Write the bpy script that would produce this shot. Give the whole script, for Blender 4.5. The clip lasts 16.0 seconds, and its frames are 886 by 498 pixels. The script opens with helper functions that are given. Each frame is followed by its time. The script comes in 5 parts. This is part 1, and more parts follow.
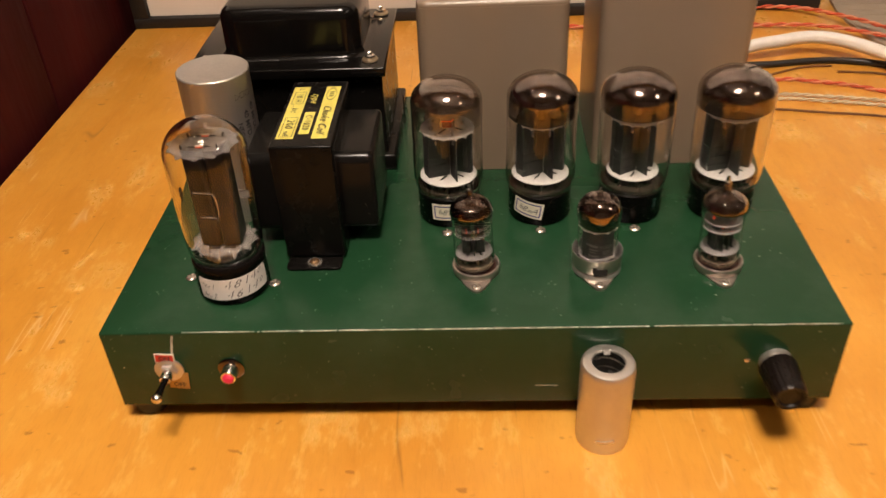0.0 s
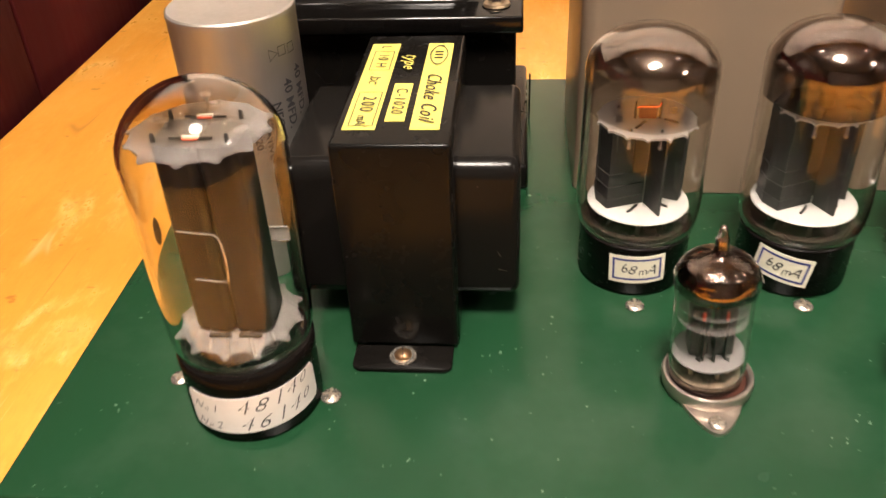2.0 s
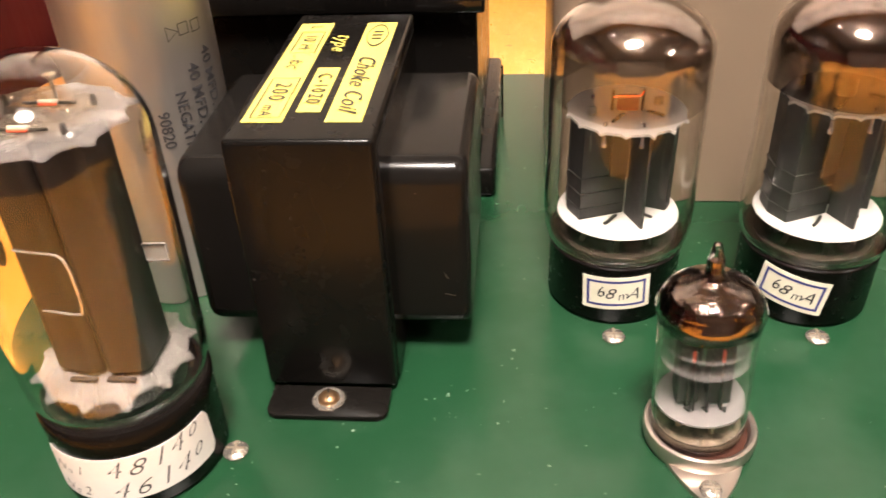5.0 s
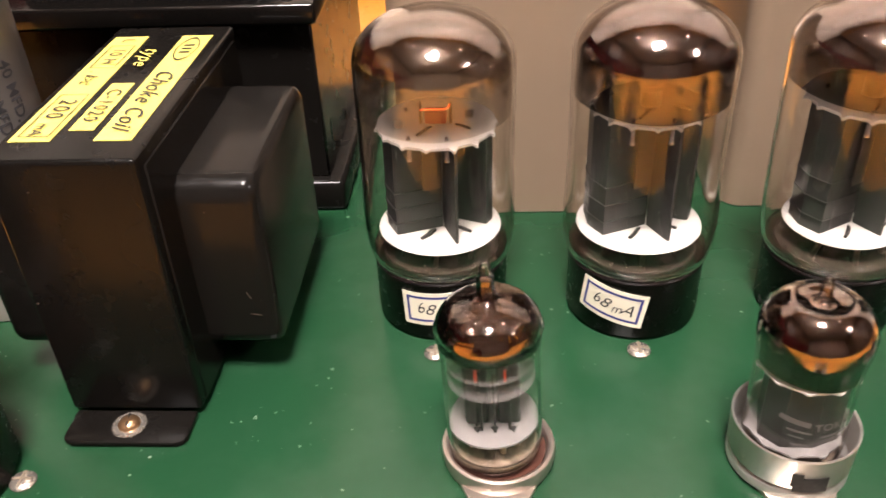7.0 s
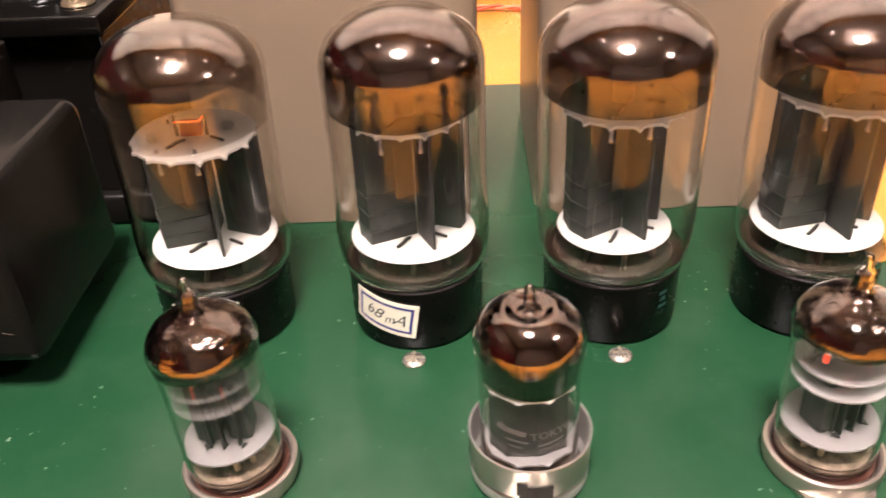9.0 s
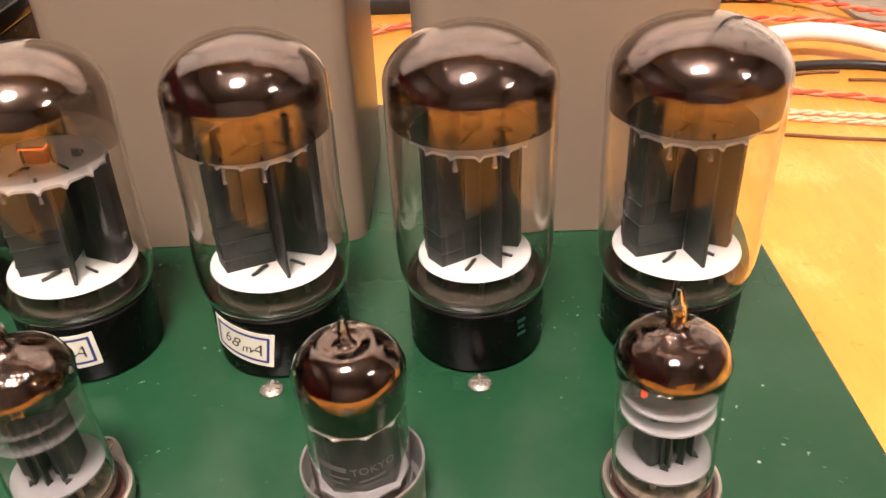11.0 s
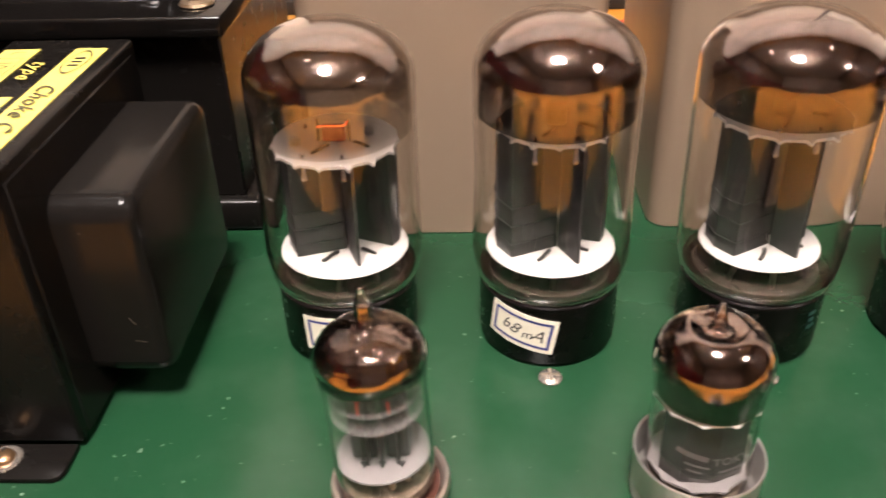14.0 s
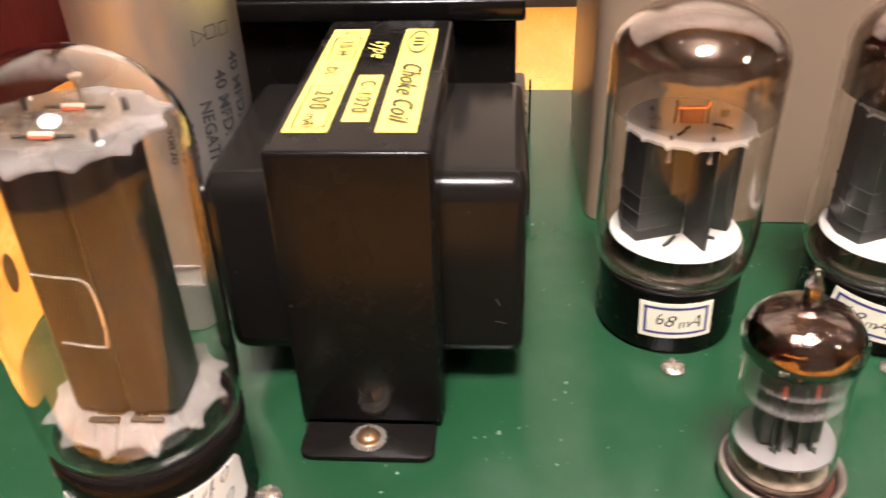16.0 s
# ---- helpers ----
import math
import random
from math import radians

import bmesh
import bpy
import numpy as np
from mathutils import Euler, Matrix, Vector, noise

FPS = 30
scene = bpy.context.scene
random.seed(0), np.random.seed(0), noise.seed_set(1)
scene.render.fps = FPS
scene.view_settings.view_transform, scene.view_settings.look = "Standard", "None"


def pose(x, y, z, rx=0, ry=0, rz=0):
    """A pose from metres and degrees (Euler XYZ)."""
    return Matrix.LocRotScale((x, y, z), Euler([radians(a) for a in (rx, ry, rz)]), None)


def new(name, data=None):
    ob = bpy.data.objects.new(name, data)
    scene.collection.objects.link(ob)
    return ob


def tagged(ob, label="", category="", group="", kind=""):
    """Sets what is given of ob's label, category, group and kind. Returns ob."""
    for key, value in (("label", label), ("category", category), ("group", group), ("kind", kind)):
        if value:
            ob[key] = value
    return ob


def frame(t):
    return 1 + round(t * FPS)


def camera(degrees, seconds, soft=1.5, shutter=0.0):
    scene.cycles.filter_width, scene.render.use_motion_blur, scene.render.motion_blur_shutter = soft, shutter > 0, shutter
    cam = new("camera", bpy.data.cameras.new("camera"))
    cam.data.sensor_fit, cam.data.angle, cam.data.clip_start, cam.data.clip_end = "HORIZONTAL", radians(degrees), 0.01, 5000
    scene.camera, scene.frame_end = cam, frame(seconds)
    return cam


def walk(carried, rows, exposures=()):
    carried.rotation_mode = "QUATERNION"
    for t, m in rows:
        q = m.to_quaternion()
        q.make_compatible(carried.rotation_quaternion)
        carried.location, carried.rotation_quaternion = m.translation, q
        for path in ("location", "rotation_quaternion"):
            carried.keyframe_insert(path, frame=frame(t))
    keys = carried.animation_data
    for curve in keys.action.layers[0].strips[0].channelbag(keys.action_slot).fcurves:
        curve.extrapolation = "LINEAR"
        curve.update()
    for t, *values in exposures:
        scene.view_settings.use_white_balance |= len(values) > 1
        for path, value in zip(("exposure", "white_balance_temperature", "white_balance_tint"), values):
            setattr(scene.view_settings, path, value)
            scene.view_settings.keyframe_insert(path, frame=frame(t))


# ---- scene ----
cam = camera(55.6, 16.0, shutter=0.5)
METRES, EYE, TILT, LEAN, TURN = 0.54, 0.33, 0.0, 0.0, 3.2
ROWS = [
    (0.0, 0.0, 0.0, 0.0, -1.71, -35.72, 2.37),
    (0.5, -0.0047, 0.1012, -0.0549, -0.62, -35.79, 2.9),
    (1.0, -0.0434, 0.1683, -0.1085, 0.11, -35.88, 2.65),
    (1.5, -0.0788, 0.2539, -0.1436, 0.73, -35.47, 2.36),
    (2.0, -0.0871, 0.3322, -0.1837, 1.09, -34.8, 2.32),
    (2.5, -0.0907, 0.3694, -0.1957, 1.44, -34.37, 2.44),
    (3.0, -0.0986, 0.3843, -0.2103, 2.03, -34.38, 2.22),
    (4.25, -0.0845, 0.4010, -0.2260, 2.02, -34.3, 2.4),
    (5.5, -0.0359, 0.4063, -0.228, 0.87, -34.19, 2.56),
    (6.0, -0.0149, 0.411, -0.2272, 0.5, -34.15, 2.5),
    (6.5, 0.0013, 0.4139, -0.2311, 0.04, -34.06, 2.39),
    (7.0, 0.0171, 0.4145, -0.2307, -0.51, -34.03, 2.28),
    (7.5, 0.0354, 0.4133, -0.2301, -1.02, -34.05, 2.21),
    (8.0, 0.0597, 0.4151, -0.2329, -1.54, -34.2, 2.16),
    (8.5, 0.0874, 0.4167, -0.2328, -2.05, -34.09, 2.22),
    (9.0, 0.113, 0.4166, -0.2345, -2.61, -33.75, 2.33),
    (9.5, 0.1365, 0.4168, -0.2285, -3.08, -33.28, 2.41),
    (10.75, 0.1735, 0.4205, -0.2310, -3.42, -33.15, 2.0),
    (12.0, 0.1578, 0.4233, -0.235, -2.97, -33.29, 1.53),
    (12.5, 0.1323, 0.4289, -0.2425, -2.72, -33.11, 1.36),
    (13.0, 0.108, 0.433, -0.2417, -2.42, -33.03, 1.35),
    (13.5, 0.0804, 0.4332, -0.2406, -2.02, -33.01, 1.39),
    (14.0, 0.0528, 0.429, -0.2395, -1.53, -32.83, 1.57),
    (14.5, 0.0138, 0.4266, -0.237, -0.91, -32.73, 1.87),
    (15.0, -0.0208, 0.4259, -0.2434, -0.17, -32.61, 2.0),
    (15.5, -0.0521, 0.429, -0.2477, 0.23, -32.69, 1.91),
    (16.0, -0.0875, 0.43, -0.2439, 0.54, -32.77, 1.8),
]
EXPOSURES = [
    (0.0, -0.35, 6950, 12),
    (0.5, -0.13, 6720, 10),
    (1.0, 0.06, 6500, 9),
    (1.5, 0.33, 6480, 9),
    (2.0, 0.57, 6450, 9),
    (3.0, 0.83, 6350, 7),
    (5.5, 1.06, 6350, 12),
    (7.0, 1.01, 6100, 14),
    (8.5, 1.01, 6150, 16),
    (9.5, 1.08, 6050, 15),
    (12.0, 0.58, 6250, 15),
    (12.5, 0.73, 6250, 16),
    (13.5, 0.90, 6100, 15),
    (14.5, 0.98, 6100, 15),
    (16.0, 1.03, 6000, 14),
]
walk(cam, [(t, pose(0, 0, EYE, TILT, LEAN, TURN) @ pose(METRES * x, METRES * y, METRES * z, 90 + pitch, roll, yaw)) for t, x, y, z, yaw, pitch, roll in ROWS], EXPOSURES)


# ---- light ----
world = bpy.data.worlds.new("room_air")
scene.world = world
world.use_nodes = True
world.node_tree.nodes["Background"].inputs[0].default_value = (0.02, 0.016, 0.012, 1)
world.node_tree.nodes["Background"].inputs[1].default_value = 0.3

LAMP_X, LAMP_Y, LAMP_Z, LAMP_R, LAMP_POWER = -0.02, -0.15, 1.55, 0.19, 123.0
LAMP_COLOUR = (1.0, 0.88, 0.77)


# ---- materials ----
def nodes_of(name):
    m = bpy.data.materials.new(name)
    m.use_nodes = True
    nt = m.node_tree
    return m, nt, nt.nodes["Principled BSDF"]


def noise_node(nt, scale, detail=3.0, rough=0.5, stretch=(1, 1, 1)):
    tc = nt.nodes.new("ShaderNodeTexCoord")
    mp = nt.nodes.new("ShaderNodeMapping")
    mp.inputs["Scale"].default_value = stretch
    ns = nt.nodes.new("ShaderNodeTexNoise")
    ns.inputs["Scale"].default_value = scale
    ns.inputs["Detail"].default_value = detail
    ns.inputs["Roughness"].default_value = rough
    nt.links.new(tc.outputs["Object"], mp.inputs["Vector"])
    nt.links.new(mp.outputs["Vector"], ns.inputs["Vector"])
    return ns


def ramp_node(nt, source, stops):
    r = nt.nodes.new("ShaderNodeValToRGB")
    el = r.color_ramp.elements
    while len(el) < len(stops):
        el.new(0.5)
    for e, (p, c) in zip(el, stops):
        e.position, e.color = p, (*c, 1) if len(c) == 3 else c
    nt.links.new(source, r.inputs["Fac"])
    return r


def grey(v):
    return (v, v, v)


def bump_from(nt, bsdf, source, strength, distance=0.0005):
    b = nt.nodes.new("ShaderNodeBump")
    b.inputs["Strength"].default_value = strength
    b.inputs["Distance"].default_value = distance
    nt.links.new(source, b.inputs["Height"])
    nt.links.new(b.outputs["Normal"], bsdf.inputs["Normal"])
    return b


def surface(name, colour, rough=0.4, metal=0.0, vary=0.12, scale=60.0, bump=0.05, coat=0.0, rough_vary=0.08, stretch=(1, 1, 1), spec=0.5):
    """A plain material with variation of colour and gloss at two scales and a fine relief."""
    m, nt, b = nodes_of(name)
    big = noise_node(nt, scale, 4.0, 0.6, stretch)
    fine = noise_node(nt, scale * 14, 3.0, 0.6, stretch)
    lo = tuple(max(0.0, c * (1 - vary)) for c in colour)
    hi = tuple(min(1.0, c * (1 + vary)) for c in colour)
    r = ramp_node(nt, big.outputs["Fac"], [(0.3, lo), (0.7, hi)])
    nt.links.new(r.outputs["Color"], b.inputs["Base Color"])
    rr = ramp_node(nt, fine.outputs["Fac"], [(0.3, grey(max(0.0, rough - rough_vary))), (0.7, grey(min(1.0, rough + rough_vary)))])
    nt.links.new(rr.outputs["Color"], b.inputs["Roughness"])
    b.inputs["Metallic"].default_value = metal
    b.inputs["Specular IOR Level"].default_value = spec
    if coat:
        b.inputs["Coat Weight"].default_value = coat
        b.inputs["Coat Roughness"].default_value = 0.05
    if bump:
        bump_from(nt, b, fine.outputs["Fac"], bump, 0.0003)
    return m


def glass_material(name, tint=(1, 1, 1), rough=0.0, waves=0.1):
    """Blown glass: it refracts, with faint waves in its skin."""
    m, nt, b = nodes_of(name)
    out = nt.nodes["Material Output"]
    nt.nodes.remove(b)
    glass = nt.nodes.new("ShaderNodeBsdfGlass")
    glass.inputs["Color"].default_value = (*tint, 1)
    glass.inputs["Roughness"].default_value = rough
    glass.inputs["IOR"].default_value = 1.38
    ripple = noise_node(nt, 45.0, 2.0)
    bump = nt.nodes.new("ShaderNodeBump")
    bump.inputs["Strength"].default_value = waves
    bump.inputs["Distance"].default_value = 0.0006
    nt.links.new(ripple.outputs["Fac"], bump.inputs["Height"])
    nt.links.new(bump.outputs["Normal"], glass.inputs["Normal"])
    nt.links.new(glass.outputs["BSDF"], out.inputs["Surface"])
    return m


def getter_material(name, colour, lumps=60.0, relief=0.0018, rim=0.7, crinkle=0.0, mid=0.84, tint=(0.85, 0.72, 0.56), band=(0.30, 0.46, 0.60, 0.82), folds=120.0):
    """The mirror-like brown metal film inside a tube's dome; it thins out towards its lower rim (UV v), and the shoulder is crinkled (UV u)."""
    m, nt, b = nodes_of(name)
    out = nt.nodes["Material Output"]
    ns = noise_node(nt, 90.0, 3.0)
    rp = ramp_node(nt, ns.outputs["Fac"], [(0.3, tuple(c * 0.8 for c in colour)), (0.7, tuple(min(1, c * 1.2) for c in colour))])
    nt.links.new(rp.outputs["Color"], b.inputs["Base Color"])
    b.inputs["Metallic"].default_value = 1.0
    b.inputs["Roughness"].default_value = 0.05
    wob = noise_node(nt, lumps, 1.0, 0.5)
    first = bump_from(nt, b, wob.outputs["Fac"], 0.35, relief)
    uv = nt.nodes.new("ShaderNodeUVMap")
    sep = nt.nodes.new("ShaderNodeSeparateXYZ")
    nt.links.new(uv.outputs["UV"], sep.inputs[0])
    if crinkle:
        ripple = noise_node(nt, folds, 2.0, 0.5, (1, 1, 2.0))
        belt = ramp_node(nt, sep.outputs["X"], [(band[0], grey(0.0)), (band[1], grey(1.0)), (band[2], grey(1.0)), (band[3], grey(0.12))])
        both = nt.nodes.new("ShaderNodeMath")
        both.operation = "MULTIPLY"
        nt.links.new(ripple.outputs["Fac"], both.inputs[0])
        nt.links.new(belt.outputs["Color"], both.inputs[1])
        second = nt.nodes.new("ShaderNodeBump")
        second.inputs["Strength"].default_value = 0.8
        second.inputs["Distance"].default_value = crinkle
        nt.links.new(both.outputs[0], second.inputs["Height"])
        nt.links.new(first.outputs["Normal"], second.inputs["Normal"])
        nt.links.new(second.outputs["Normal"], b.inputs["Normal"])
    edge = noise_node(nt, 120.0, 3.0)
    ma = nt.nodes.new("ShaderNodeMath")
    ma.operation = "MULTIPLY_ADD"
    ma.inputs[1].default_value = 0.22
    nt.links.new(edge.outputs["Fac"], ma.inputs[0])
    nt.links.new(sep.outputs["Y"], ma.inputs[2])
    fade = ramp_node(nt, ma.outputs[0], [(0.10, grey(0.0)), (0.19, grey(rim)), (0.55, grey(mid)), (1.0, grey(0.97))])
    clear = nt.nodes.new("ShaderNodeBsdfTransparent")
    clear.inputs["Color"].default_value = (*tint, 1)
    mix = nt.nodes.new("ShaderNodeMixShader")
    nt.links.new(fade.outputs["Color"], mix.inputs["Fac"])
    nt.links.new(clear.outputs["BSDF"], mix.inputs[1])
    nt.links.new(b.outputs["BSDF"], mix.inputs[2])
    nt.links.new(mix.outputs["Shader"], out.inputs["Surface"])
    return m


def glow_material(name, colour, strength, body=1.0):
    m, nt, b = nodes_of(name)
    b.inputs["Base Color"].default_value = (*[min(1, c * body) for c in colour], 1)
    b.inputs["Emission Color"].default_value = (*colour, 1)
    b.inputs["Emission Strength"].default_value = strength
    return m


def wallpaper_material():
    """Cream wall paper with loose dark brown motifs."""
    m, nt, b = nodes_of("cream_motif_wall_paper")
    leaf = noise_node(nt, 9.0, 2.5, 0.6, (1, 1, 0.8))
    rp = ramp_node(nt, leaf.outputs["Fac"], [(0.40, (0.12, 0.08, 0.06)), (0.425, (0.90, 0.83, 0.74)), (0.7, (0.92, 0.86, 0.78))])
    nt.links.new(rp.outputs["Color"], b.inputs["Base Color"])
    b.inputs["Roughness"].default_value = 0.8
    return m


def wood_material():
    """Honey-coloured lacquered board: figure along y, cloudy pale patches, fine pores, small dents and pale scratches."""
    m, nt, b = nodes_of("honey_lacquered_wood")
    cloud = noise_node(nt, 6.0, 5.0, 0.62, (1.6, 0.9, 1))
    grain = noise_node(nt, 30.0, 5.0, 0.65, (5.5, 0.8, 1))
    pores = noise_node(nt, 210.0, 3.0, 0.6, (4, 0.6, 1))
    flame = noise_node(nt, 26.0, 5.0, 0.72, (1.5, 0.6, 1))
    base = ramp_node(nt, cloud.outputs["Fac"], [(0.25, (0.57, 0.225, 0.026)), (0.55, (0.68, 0.305, 0.044)), (0.8, (0.77, 0.40, 0.075))])
    gr = ramp_node(nt, grain.outputs["Fac"], [(0.30, (0.80, 0.76, 0.70)), (0.5, (1, 1, 1))])
    pale = ramp_node(nt, flame.outputs["Fac"], [(0.54, grey(0.0)), (0.72, grey(1.0))])
    specks = noise_node(nt, 85.0, 2.0, 0.5, (1.0, 1.8, 1))
    dark = ramp_node(nt, specks.outputs["Fac"], [(0.69, (1, 1, 1)), (0.74, (0.36, 0.24, 0.16))])
    lines = noise_node(nt, 9.0, 1.0, 0.4, (9.0, 0.5, 1))
    scr = ramp_node(nt, lines.outputs["Fac"], [(0.487, grey(0.0)), (0.5, grey(1.0)), (0.513, grey(0.0))])
    gate = noise_node(nt, 14.0, 2.0)
    gated = ramp_node(nt, gate.outputs["Fac"], [(0.58, grey(0.0)), (0.64, grey(1.0))])

    def mixed(kind, fac, a, c):
        n = nt.nodes.new("ShaderNodeMixRGB")
        n.blend_type = kind
        if isinstance(fac, float):
            n.inputs["Fac"].default_value = fac
        else:
            nt.links.new(fac, n.inputs["Fac"])
        for slot, value in ((1, a), (2, c)):
            if isinstance(value, tuple):
                n.inputs[slot].default_value = value
            else:
                nt.links.new(value, n.inputs[slot])
        return n.outputs[0]

    def times(a, c):
        n = nt.nodes.new("ShaderNodeMath")
        n.operation = "MULTIPLY"
        for slot, value in ((0, a), (1, c)):
            if isinstance(value, float):
                n.inputs[slot].default_value = value
            else:
                nt.links.new(value, n.inputs[slot])
        return n.outputs[0]

    col = mixed("MULTIPLY", 0.30, base.outputs["Color"], gr.outputs["Color"])
    col = mixed("MIX", times(pale.outputs["Color"], 0.64), col, (0.86, 0.55, 0.17, 1))
    col = mixed("MULTIPLY", 0.55, col, dark.outputs["Color"])
    fine = ramp_node(nt, pores.outputs["Fac"], [(0.36, (0.72, 0.62, 0.5)), (0.47, (1, 1, 1))])
    col = mixed("MULTIPLY", 0.14, col, fine.outputs["Color"])
    crack = noise_node(nt, 6.5, 2.0, 0.45, (4.0, 0.35, 1))
    thin = ramp_node(nt, crack.outputs["Fac"], [(0.494, grey(0.0)), (0.5, grey(1.0)), (0.506, grey(0.0))])
    spot = noise_node(nt, 8.0, 2.0)
    some = ramp_node(nt, spot.outputs["Fac"], [(0.55, grey(0.0)), (0.60, grey(1.0))])
    col = mixed("MIX", times(times(thin.outputs["Color"], some.outputs["Color"]), 0.5), col, (0.22, 0.085, 0.012, 1))
    col = mixed("MIX", times(times(scr.outputs["Color"], gated.outputs["Color"]), 0.35), col, (0.85, 0.60, 0.28, 1))
    nt.links.new(col, b.inputs["Base Color"])
    rr = ramp_node(nt, flame.outputs["Fac"], [(0.3, grey(0.42)), (0.7, grey(0.24))])
    nt.links.new(rr.outputs["Color"], b.inputs["Roughness"])
    bump_from(nt, b, flame.outputs["Fac"], 0.10, 0.002)
    return m


def green_paint_material():
    """Sprayed dark green enamel with orange peel and sparse pale specks of dust and chipping."""
    m, nt, b = nodes_of("dark_green_enamel")
    cloud = noise_node(nt, 12.0, 4.0)
    base = ramp_node(nt, cloud.outputs["Fac"], [(0.3, (0.0086, 0.0388, 0.0160)), (0.7, (0.0112, 0.0468, 0.0198))])
    tc = nt.nodes.new("ShaderNodeTexCoord")
    vor = nt.nodes.new("ShaderNodeTexVoronoi")
    vor.inputs["Scale"].default_value = 130.0
    nt.links.new(tc.outputs["Object"], vor.inputs["Vector"])
    few = noise_node(nt, 38.0, 2.0)
    near = ramp_node(nt, vor.outputs["Distance"], [(0.03, grey(1.0)), (0.075, grey(0.0))])
    some = ramp_node(nt, few.outputs["Fac"], [(0.615, grey(0.0)), (0.65, grey(1.0))])
    both = nt.nodes.new("ShaderNodeMath")
    both.operation = "MULTIPLY"
    nt.links.new(near.outputs["Color"], both.inputs[0])
    nt.links.new(some.outputs["Color"], both.inputs[1])
    mix = nt.nodes.new("ShaderNodeMixRGB")
    nt.links.new(both.outputs[0], mix.inputs["Fac"])
    nt.links.new(base.outputs["Color"], mix.inputs[1])
    mix.inputs[2].default_value = (0.28, 0.36, 0.27, 1)
    dust = nt.nodes.new("ShaderNodeTexVoronoi")
    dust.inputs["Scale"].default_value = 330.0
    warp = noise_node(nt, 700.0, 2.0)
    bend = nt.nodes.new("ShaderNodeMixRGB")
    bend.blend_type = "ADD"
    bend.inputs["Fac"].default_value = 0.0022
    nt.links.new(tc.outputs["Object"], bend.inputs[1])
    nt.links.new(warp.outputs["Color"], bend.inputs[2])
    nt.links.new(bend.outputs[0], dust.inputs["Vector"])
    grain = ramp_node(nt, dust.outputs["Distance"], [(0.06, grey(0.8)), (0.16, grey(0.0))])
    where = noise_node(nt, 70.0, 3.0, 0.6)
    here = ramp_node(nt, where.outputs["Fac"], [(0.56, grey(0.0)), (0.66, grey(1.0))])
    dusty = nt.nodes.new("ShaderNodeMath")
    dusty.operation = "MULTIPLY"
    nt.links.new(grain.outputs["Color"], dusty.inputs[0])
    nt.links.new(here.outputs["Color"], dusty.inputs[1])
    film = noise_node(nt, 26.0, 4.0, 0.65)
    haze = ramp_node(nt, film.outputs["Fac"], [(0.48, grey(0.0)), (0.80, grey(0.06))])
    most = nt.nodes.new("ShaderNodeMath")
    most.operation = "MAXIMUM"
    nt.links.new(dusty.outputs[0], most.inputs[0])
    nt.links.new(haze.outputs["Color"], most.inputs[1])
    dull = nt.nodes.new("ShaderNodeMixRGB")
    nt.links.new(most.outputs[0], dull.inputs["Fac"])
    nt.links.new(mix.outputs[0], dull.inputs[1])
    dull.inputs[2].default_value = (0.20, 0.27, 0.20, 1)
    nt.links.new(dull.outputs[0], b.inputs["Base Color"])
    smear = noise_node(nt, 20.0, 4.0, 0.6)
    rr = ramp_node(nt, smear.outputs["Fac"], [(0.3, grey(0.16)), (0.75, grey(0.30))])
    b.inputs["Specular IOR Level"].default_value = 0.32
    nt.links.new(rr.outputs["Color"], b.inputs["Roughness"])
    peel = noise_node(nt, 420.0, 2.0)
    bump_from(nt, b, peel.outputs["Fac"], 0.06, 0.0003)
    return m


def dusted(m, scale, tone, some=0.60):
    """Sparse grains of dust and fine nicks over a finished surface."""
    nt = m.node_tree
    base = nt.nodes["Principled BSDF"].inputs["Base Color"]
    below = base.links[0].from_socket
    tc = nt.nodes.new("ShaderNodeTexCoord")
    vor = nt.nodes.new("ShaderNodeTexVoronoi")
    vor.inputs["Scale"].default_value = scale
    nt.links.new(tc.outputs["Object"], vor.inputs["Vector"])
    grain = ramp_node(nt, vor.outputs["Distance"], [(0.05, grey(0.8)), (0.13, grey(0.0))])
    patch = noise_node(nt, scale * 0.22, 2.0)
    here = ramp_node(nt, patch.outputs["Fac"], [(some, grey(0.0)), (some + 0.05, grey(1.0))])
    both = nt.nodes.new("ShaderNodeMath")
    both.operation = "MULTIPLY"
    nt.links.new(grain.outputs["Color"], both.inputs[0])
    nt.links.new(here.outputs["Color"], both.inputs[1])
    mix = nt.nodes.new("ShaderNodeMixRGB")
    nt.links.new(both.outputs[0], mix.inputs["Fac"])
    nt.links.new(below, mix.inputs[1])
    mix.inputs[2].default_value = (*tone, 1)
    nt.links.new(mix.outputs[0], base)


M_WOOD = wood_material()
M_GREEN = green_paint_material()
M_BLACK = surface("black_gloss_enamel", (0.0055, 0.0048, 0.0042), 0.25, vary=0.25, scale=12, bump=0.0, rough_vary=0.04, spec=0.15)
M_GLOSS = surface("black_high_gloss_enamel", (0.0042, 0.0036, 0.0032), 0.14, vary=0.25, scale=12, bump=0.0, rough_vary=0.03, spec=0.36)
M_SATIN = surface("black_satin_enamel", (0.0080, 0.0070, 0.0062), 0.20, vary=0.25, scale=12, bump=0.0, rough_vary=0.04, spec=0.14)
dusted(M_BLACK, 420.0, (0.11, 0.09, 0.075), 0.64)
dusted(M_SATIN, 420.0, (0.11, 0.09, 0.075), 0.64)
M_BAKELITE = surface("black_bakelite", (0.0050, 0.0040, 0.0035), 0.26, vary=0.2, scale=30, bump=0.0, rough_vary=0.02, spec=0.09)
